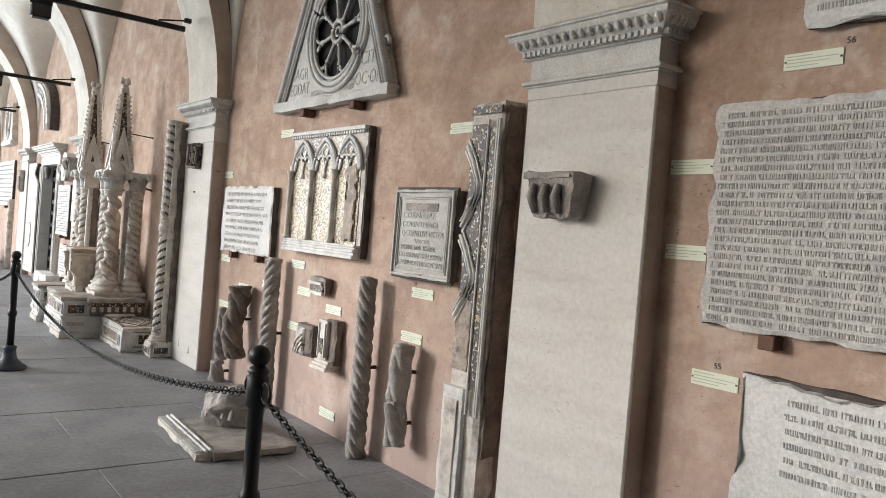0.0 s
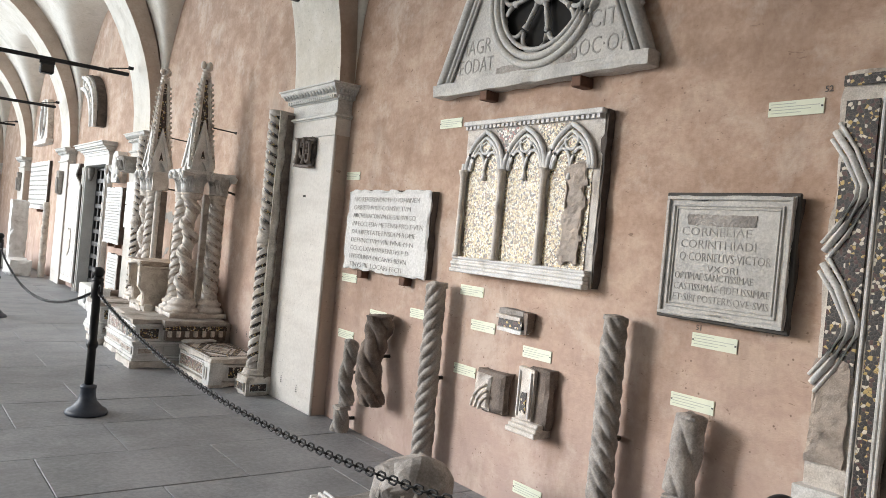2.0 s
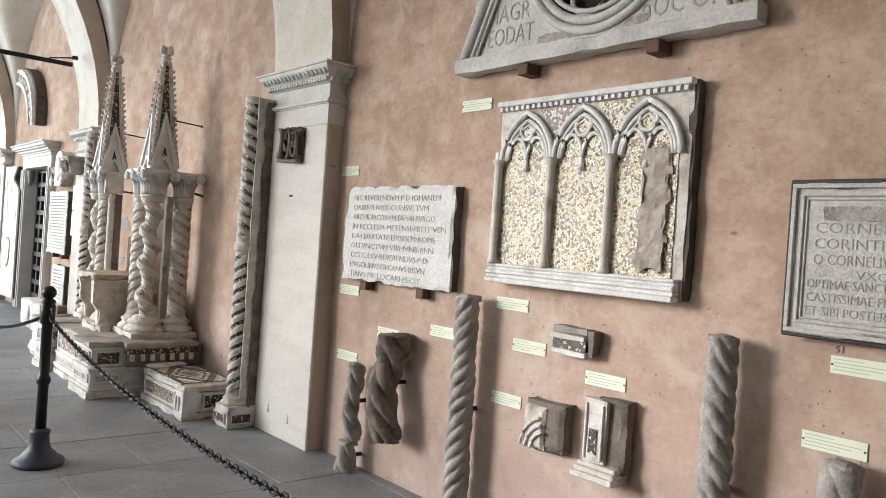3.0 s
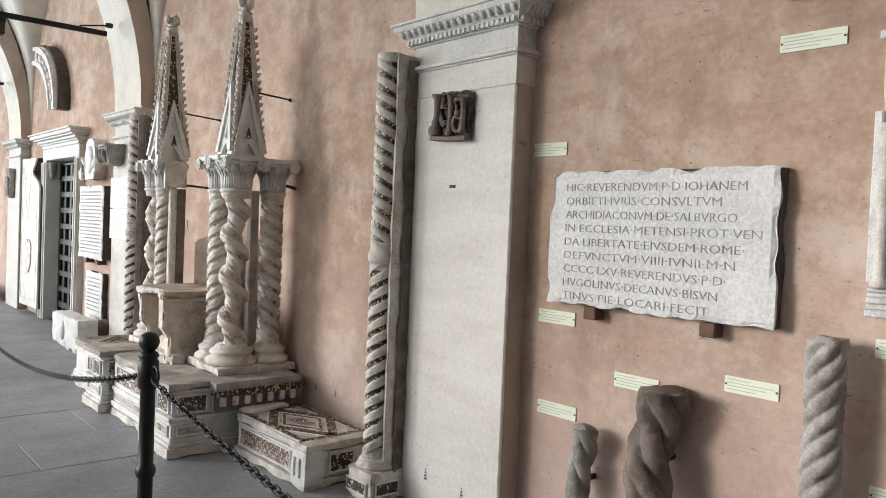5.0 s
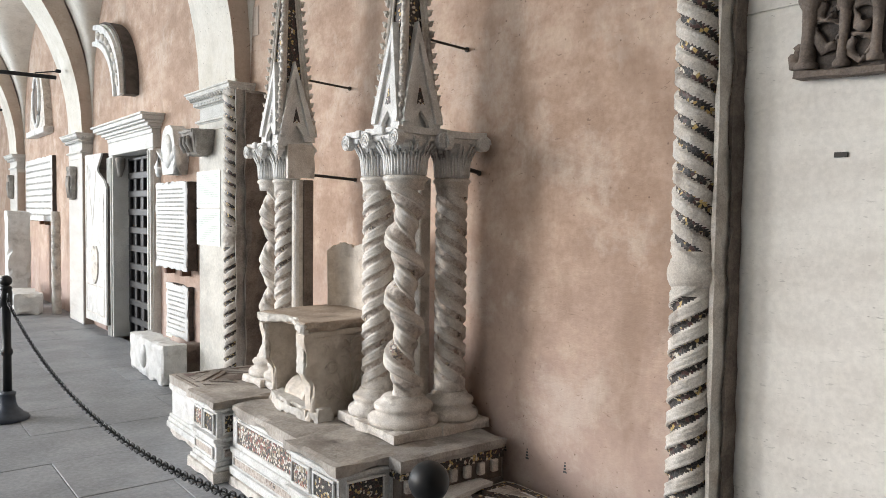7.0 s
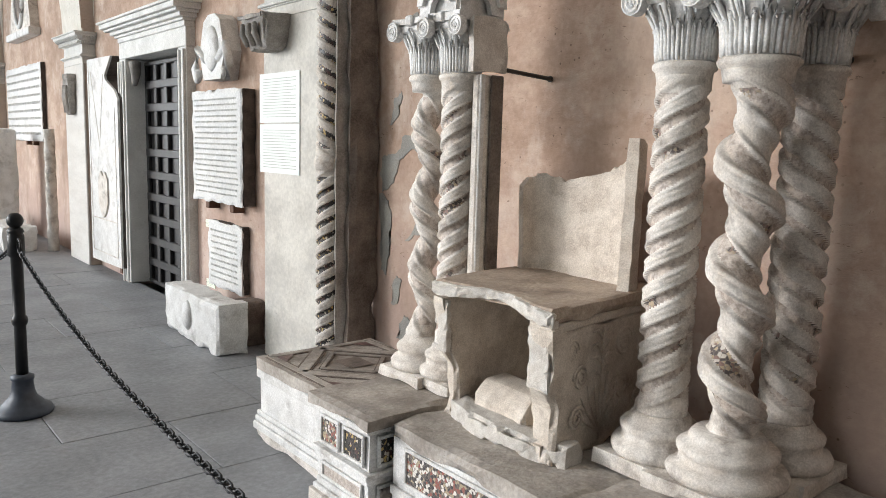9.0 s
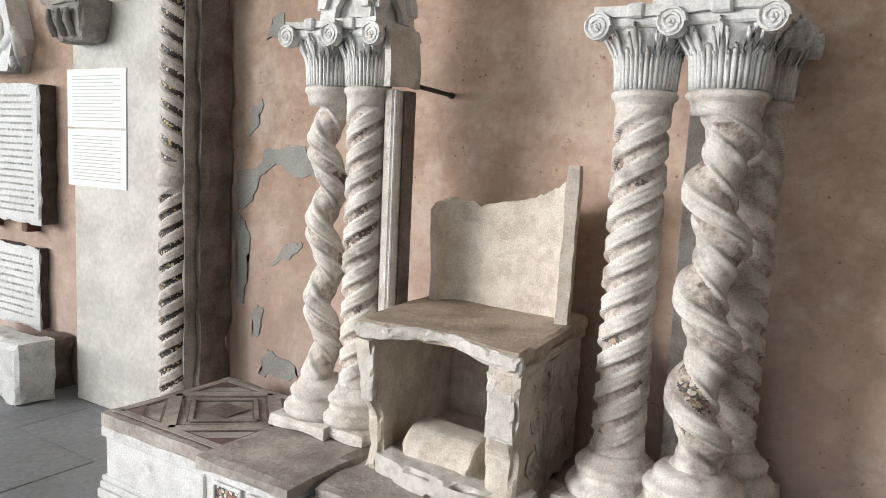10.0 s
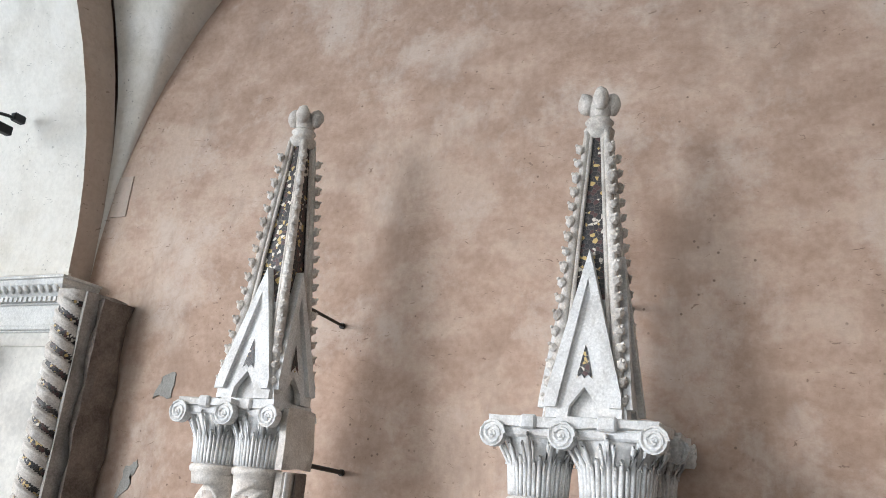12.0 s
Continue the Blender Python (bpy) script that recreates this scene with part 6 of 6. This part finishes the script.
part("slab", prism(bmesh.new(), [(-0.6, 0), (0.62, 0), (0.5, 0.5), (0.34, 0.82), (-0.05, 0.86), (-0.3, 0.7), (-0.5, 0.35)], -0.1, 0.0), M_MARB, t)
bm = bmesh.new()
bmesh.ops.create_icosphere(bm, subdivisions=2, radius=1, matrix=Matrix.Translation((0.05, -0.1, 0.45)) @ Matrix.Diagonal((0.22, 0.03, 0.34, 1)))
part("oval_niche", bm, M_BROWNM, t, smooth=True)
part("oval_rim", tube(bmesh.new(), [(0.05 + 0.24 * math.cos(2 * math.pi * i / 28), -0.11, 0.45 + 0.36 * math.sin(2 * math.pi * i / 28)) for i in range(28)], 0.03, 6, closed=True), M_MARB2, t, smooth=True)
part("sill", bx(-0.66, 0.68, -0.14, 0, -0.05, 0.04, bevel=0.01), M_MARB2, t)

# blocks on the floor further along
t = thing("marble_block", (2.1, 12.33, 0), "white marble block with a carved mask on its face", "block", rz=-90)
part("block_body", worn_box(-0.44, 0.47, -0.09, 0.1, 0, 0.32, 0.04, 0.005, 0.02, 175), M_MARB2, t)
bm = bmesh.new()
bmesh.ops.create_icosphere(bm, subdivisions=2, radius=1, matrix=Matrix.Translation((-0.02, -0.09, 0.17)) @ Matrix.Diagonal((0.07, 0.03, 0.1, 1)))
part("carved_boss", bm, M_MARB2, t, smooth=True)
t = thing("clay_stump", (2.3, 12.1, 0), "low brown stone stump behind the block", "stone")
part("stump", worn_box(-0.1, 0.1, -0.08, 0.09, 0, 0.28, 0.04, 0.006, 0.02, 177), M_BROWNM, t)
for i, (x, y, sx, sy, h) in enumerate(((1.9, 17.4, 0.9, 0.35, 0.28), (1.75, 19.0, 0.8, 0.4, 0.35), (2.0, 18.4, 0.3, 0.3, 1.35))):
    t = thing("stone_fragment", (x, y, 0), "weathered white stone fragment standing on the floor", "stone", "far stone fragments")
    part("stone_body", worn_box(-sx / 2, sx / 2, -sy / 2, sy / 2, 0, h, 0.06, 0.008, 0.03, 180 + i), M_MARB2, t)
tall = thing("twisted_column_fragment", (2.22, 16.9, 0), "slim twisted column standing by the far pilaster", "column fragment", "column fragments")
part("shaft", twist(0.06, 0, 1.35, 2.0, 3, -1, 0.25, 24, 60, plainrope=True), M_MARB, tall, smooth=True)
corbel(16.05, 1.5, FACE, "small carved corbel on the far pilaster", 190, M_GREYM, 0.1, 0.4, 0.08)
corbel(20.65, 1.55, FACE, "small carved corbel on a far pilaster", 193, M_GREYM, 0.1, 0.4, 0.08)

# marble slab and rough stone on the floor of the first bay
t = thing("moulded_floor_slab", (1.74, 4.5, 0), "flat grey marble slab with a carved bead edge on the floor", "slab", rz=-93)
part("slab_body", worn_box(-0.36, 0.46, -0.2, 0.3, 0, 0.055, 0.04, 0.004, 0.015, 200), M_GREYM, t)
part("step", worn_box(-0.4, 0.42, -0.29, -0.19, 0, 0.045, 0.04, 0.003, 0.01, 201), M_MARB, t)
for i in range(26):
    part("bead", bx(-0.39 + i * 0.031, -0.37 + i * 0.031, -0.285, -0.245, 0.044, 0.058, bevel=0.004), M_MARB2, t)
part("bead_rail", bx(-0.4, 0.42, -0.238, -0.222, 0.044, 0.062, bevel=0.004), M_MARB2, t)
part("bead_rail", bx(-0.4, 0.42, -0.21, -0.196, 0.044, 0.066, bevel=0.004), M_MARB2, t)
t = thing("carved_stone_lump", (1.83, 4.6, 0.055), "rough broken grey stone lump resting on the slab", "stone", rz=-60)
bm = bmesh.new()
bmesh.ops.create_icosphere(bm, subdivisions=4, radius=1, matrix=Matrix.Translation((0, 0, 0.1)) @ Matrix.Diagonal((0.19, 0.15, 0.16, 1)))
for v in bm.verts:
    d = noise.noise_vector(v.co * 7) * 0.05 + noise.noise_vector(v.co * 22) * 0.012
    v.co += d
    v.co.z = max(0.0, min(0.24 + v.co.x * 0.4, v.co.z))
    v.co.x = max(-0.15, v.co.x)
part("lump", bm, M_GREYM, t)
for i in range(4):
    bm = bmesh.new()
    tube(bm, [(-0.1 + i * 0.06, -0.12, 0.06), (-0.08 + i * 0.06, -0.125, 0.12), (-0.06 + i * 0.055, -0.09, 0.17)], 0.012, 5)
    part("carved_groove", bm, M_MARB, t)

# cement repairs in the plaster beside the far columns
def repair(y, z, pts, seed):
    t = wall_thing("plaster_repair", y, z, "grey cement repair patch in the terracotta plaster", "patch", "plaster repairs")
    rnd = random.Random(seed)
    bm = bmesh.new()
    dense = []
    n = len(pts)
    for i in range(n):
        a, b = Vector((*pts[i], 0)), Vector((*pts[(i + 1) % n], 0))
        for k in range(12):
            p = a.lerp(b, k / 12)
            q = noise.noise_vector(p * 14 + Vector((seed, 0, 0))) * 0.03 + noise.noise_vector(p * 42 + Vector((0, seed, 0))) * 0.014
            dense.append((p.x + q.x, p.y + q.y))
    prism(bm, dense, -0.004, 0.0)
    bmesh.ops.triangulate(bm, faces=[f for f in bm.faces if len(f.verts) > 4])
    part("patch", bm, M_PATCH, t)
repair(10.5, 1.28, [(-0.24, -0.06), (-0.12, -0.02), (-0.06, 0.05), (0.1, 0.09), (0.24, 0.04), (0.25, -0.04), (0.1, -0.05), (0.02, 0.0), (-0.1, -0.06), (-0.17, -0.2), (-0.24, -0.22)], 1)
repair(10.71, 0.85, [(-0.04, 0.2), (0.04, 0.18), (0.05, -0.05), (0.02, -0.2), (-0.03, -0.18)], 2)
repair(10.42, 0.91, [(-0.11, -0.07), (-0.02, 0.03), (0.08, 0.07), (0.09, 0.03), (-0.02, -0.04)], 3)
repair(10.52, 1.85, [(-0.05, -0.05), (0.0, 0.05), (0.06, 0.05), (0.04, -0.04)], 4)
repair(10.64, 1.48, [(-0.04, -0.08), (0.0, 0.04), (0.05, 0.08), (0.03, -0.02)], 5)
repair(10.6, 0.6, [(-0.05, -0.08), (-0.02, 0.07), (0.04, 0.04), (0.03, -0.07)], 6)
repair(10.48, 0.42, [(-0.12, -0.06), (-0.06, 0.05), (0.12, 0.0), (0.13, -0.06)], 7)

def stencil(x, y, z, s=0.05):
    t = thing("stencil_mark", (x, y, z), "tiny dark stencilled triangle mark near the floor", "mark", "stencil marks")
    for i in range(4):
        w = s * 0.36 * (1 - i / 4)
        part("stroke", bx(-w / 2, w / 2, -0.0025, -0.001, s * i / 4, s * i / 4 + s * 0.15), M_INKD, t)
for y, z in ((8.34, 0.33), (7.98, 0.33), (8.2, 0.33)):
    stencil(WALL, y, z)
for y, z in ((6.98, 0.14), (6.72, 0.12)):
    stencil(FACE, y, z, 0.06)

# ---- posts, chains, tie rods ----
def post(x, y):
    t = thing("barrier_post", (x, y, 0), "black iron barrier post with a ball top and round foot", "post", "barrier posts")
    bm = bmesh.new()
    lathe(bm, [(0.125, 0), (0.13, 0.012), (0.12, 0.03), (0.09, 0.045), (0.085, 0.055), (0.06, 0.08), (0.05, 0.11), (0.045, 0.16), (0.05, 0.165), (0.05, 0.18), (0.03, 0.19)], 28)
    part("foot", bm, M_BLUEIRON, t, "blue-grey cast foot", smooth=True)
    bm = bmesh.new()
    lathe(bm, [(0.027, 0.185), (0.026, 0.4), (0.026, 0.42), (0.033, 0.43), (0.036, 0.445), (0.033, 0.46), (0.026, 0.47), (0.026, 0.74), (0.036, 0.75), (0.036, 0.84), (0.03, 0.85), (0.037, 0.86), (0.03, 0.872), (0.018, 0.88)], 20)
    part("pole", bm, M_IRON, t, smooth=True)
    bm = bmesh.new()
    bmesh.ops.create_uvsphere(bm, u_segments=20, v_segments=12, radius=0.036, matrix=Matrix.Translation((0, 0, 0.91)))
    part("ball", bm, M_IRON, t, smooth=True)
    for s in (-1, 1):
        bm = bmesh.new()
        c = Vector((s * 0.066, 0, 0.80))
        tube(bm, [c + Vector((0.032 * math.cos(2 * math.pi * i / 18), 0, 0.032 * math.sin(2 * math.pi * i / 18))) for i in range(18)], 0.005, 6, closed=True)
        part("ring", bm, M_IRON, t, smooth=True)

POSTS = [(0.98, -2.3), (0.968, 2.36), (0.914, 6.92), (0.9, 11.5), (0.9, 16.4)]
for p in POSTS:
    post(*p)

link_bm = bmesh.new()
tube(link_bm, [(0.011 * math.cos(q) + (0.009 if math.cos(q) > 0 else -0.009), 0.011 * math.sin(q), 0) for q in [2 * math.pi * i / 12 for i in range(12)]], 0.0034, 5, closed=True)
link_me = bpy.data.meshes.new("chain_link")
link_bm.to_mesh(link_me)
link_bm.free()
for pg in link_me.polygons:
    pg.use_smooth = True
link_me.materials.append(M_IRON)

def chain(a, b, sag):
    t = thing("barrier_chain", (a[0], a[1], 0), "black iron chain hanging between barrier posts", "chain", "barrier chains", rz=0)
    A, B = Vector((0, 0.1, 0.77)), Vector((b[0] - a[0], b[1] - a[1] - 0.1, 0.77))
    fine = [A.lerp(B, u / 400) - Vector((0, 0, 4 * sag * (u / 400) * (1 - u / 400))) for u in range(401)]
    cum = [0.0]
    for p, q in zip(fine, fine[1:]):
        cum.append(cum[-1] + (q - p).length)
    n = int(cum[-1] / 0.0305)
    j = 0
    for i in range(n):
        d = (i + 0.5) * cum[-1] / n
        while cum[j + 1] < d:
            j += 1
        p = fine[j].lerp(fine[j + 1], (d - cum[j]) / (cum[j + 1] - cum[j]))
        dr = (fine[j + 1] - fine[j]).normalized()
        ob = new("link", link_me)
        ob.parent = t
        ob.matrix_basis = Matrix.Translation(p) @ dr.to_track_quat("X", "Z").to_matrix().to_4x4() @ Matrix.Rotation(radians(90 * (i % 2) + 20), 4, "X")
for a, b, s in ((POSTS[0], POSTS[1], 0.3), (POSTS[1], POSTS[2], 0.2), (POSTS[2], POSTS[3], 0.26), (POSTS[3], POSTS[4], 0.35)):
    chain(a, b, s)

def tie_rod(k, lamp_x=None):
    y = near(k) + PW / 2
    t = thing("tie_rod", (2.1, y, 2.96), "black iron tie bar under the arch with a small spotlight", "tie bar", "tie bars", rz=0)
    part("bar", bx(ARC - 2.1 + 0.02, -0.02, -0.018, 0.018, -0.022, 0.022, bevel=0.004), M_IRON, t)
    bm = bmesh.new()
    tube(bm, [(-0.25, 0, 0.03), (-0.05, 0, 0.07), (0.0, 0, 0.075)], 0.008, 6)
    part("arm", bm, M_IRON, t)
    part("arm_head", bx(-0.03, 0.03, -0.018, 0.018, 0.06, 0.1, bevel=0.006), M_IRON, t)
    if lamp_x is not None:
        x = lamp_x - 2.1
        h = part("spotlight", bx(x - 0.07, x + 0.07, -0.05, 0.05, -0.17, -0.06, bevel=0.012), M_IRON, t, "black spotlight housing")
        part("yoke", bx(x - 0.08, x + 0.08, -0.012, 0.012, -0.06, -0.02), M_IRON, h)
        part("lens", bx(x - 0.055, x + 0.055, -0.056, -0.05, -0.155, -0.075), M_STEEL, h)
for k in range(0, 5):
    tie_rod(k, {1: 0.95, 2: 1.2}.get(k, 0.9))

# small wall hatch plate above the third impost
t = wall_thing("hatch_plate", 11.0, 2.62, "small plastered-over hatch outline above the impost", "hatch")
part("plate", bx(-0.05, 0.05, -0.006, 0.0, 0.0, 0.2), M_ARCHSIDE, t)

# ---- floor slabs, the nearest as pieces of their own ----
floor = bpy.data.objects["floor"]
slab_cache = {}
def slab_mesh(sx, sy, var):
    key = (round(sx, 3), round(sy, 3), var)
    if key not in slab_cache:
        bm = bx(0.0018, sx - 0.0018, 0.0018, sy - 0.0018, -0.03, 0.0, bevel=0.0025)
        me = bpy.data.meshes.new("slab")
        bm.to_mesh(me)
        bm.free()
        me.materials.append(M_FLOOR)
        slab_cache[key] = me
    return slab_cache[key]
rnd = random.Random(4)
rest = bmesh.new()
y, row = Y0, 0
while y < Y1 - 0.01:
    sy = min(0.62, Y1 - y)
    x = ARC - (0.45 if row % 2 else 0.0)
    while x < WALL - 0.01:
        sx = 0.92
        xa, xb = max(x, ARC), min(x + sx, WALL)
        dz = rnd.uniform(-0.0015, 0.0015)
        if xb - xa > 0.05:
            if xb > -0.9 and 1.5 < y < 18:
                ob = new("slab", slab_mesh(xb - xa, sy, 0))
                ob.parent = floor
                ob.matrix_basis = Matrix.Translation((xa, y, dz))
            else:
                box(rest, xa + 0.002, xb - 0.002, y + 0.002, y + sy - 0.002, -0.03, dz)
        x += sx
    y += sy
    row += 1
tagged(part("slab_rest", rest, M_FLOOR, floor), kind="stuff")
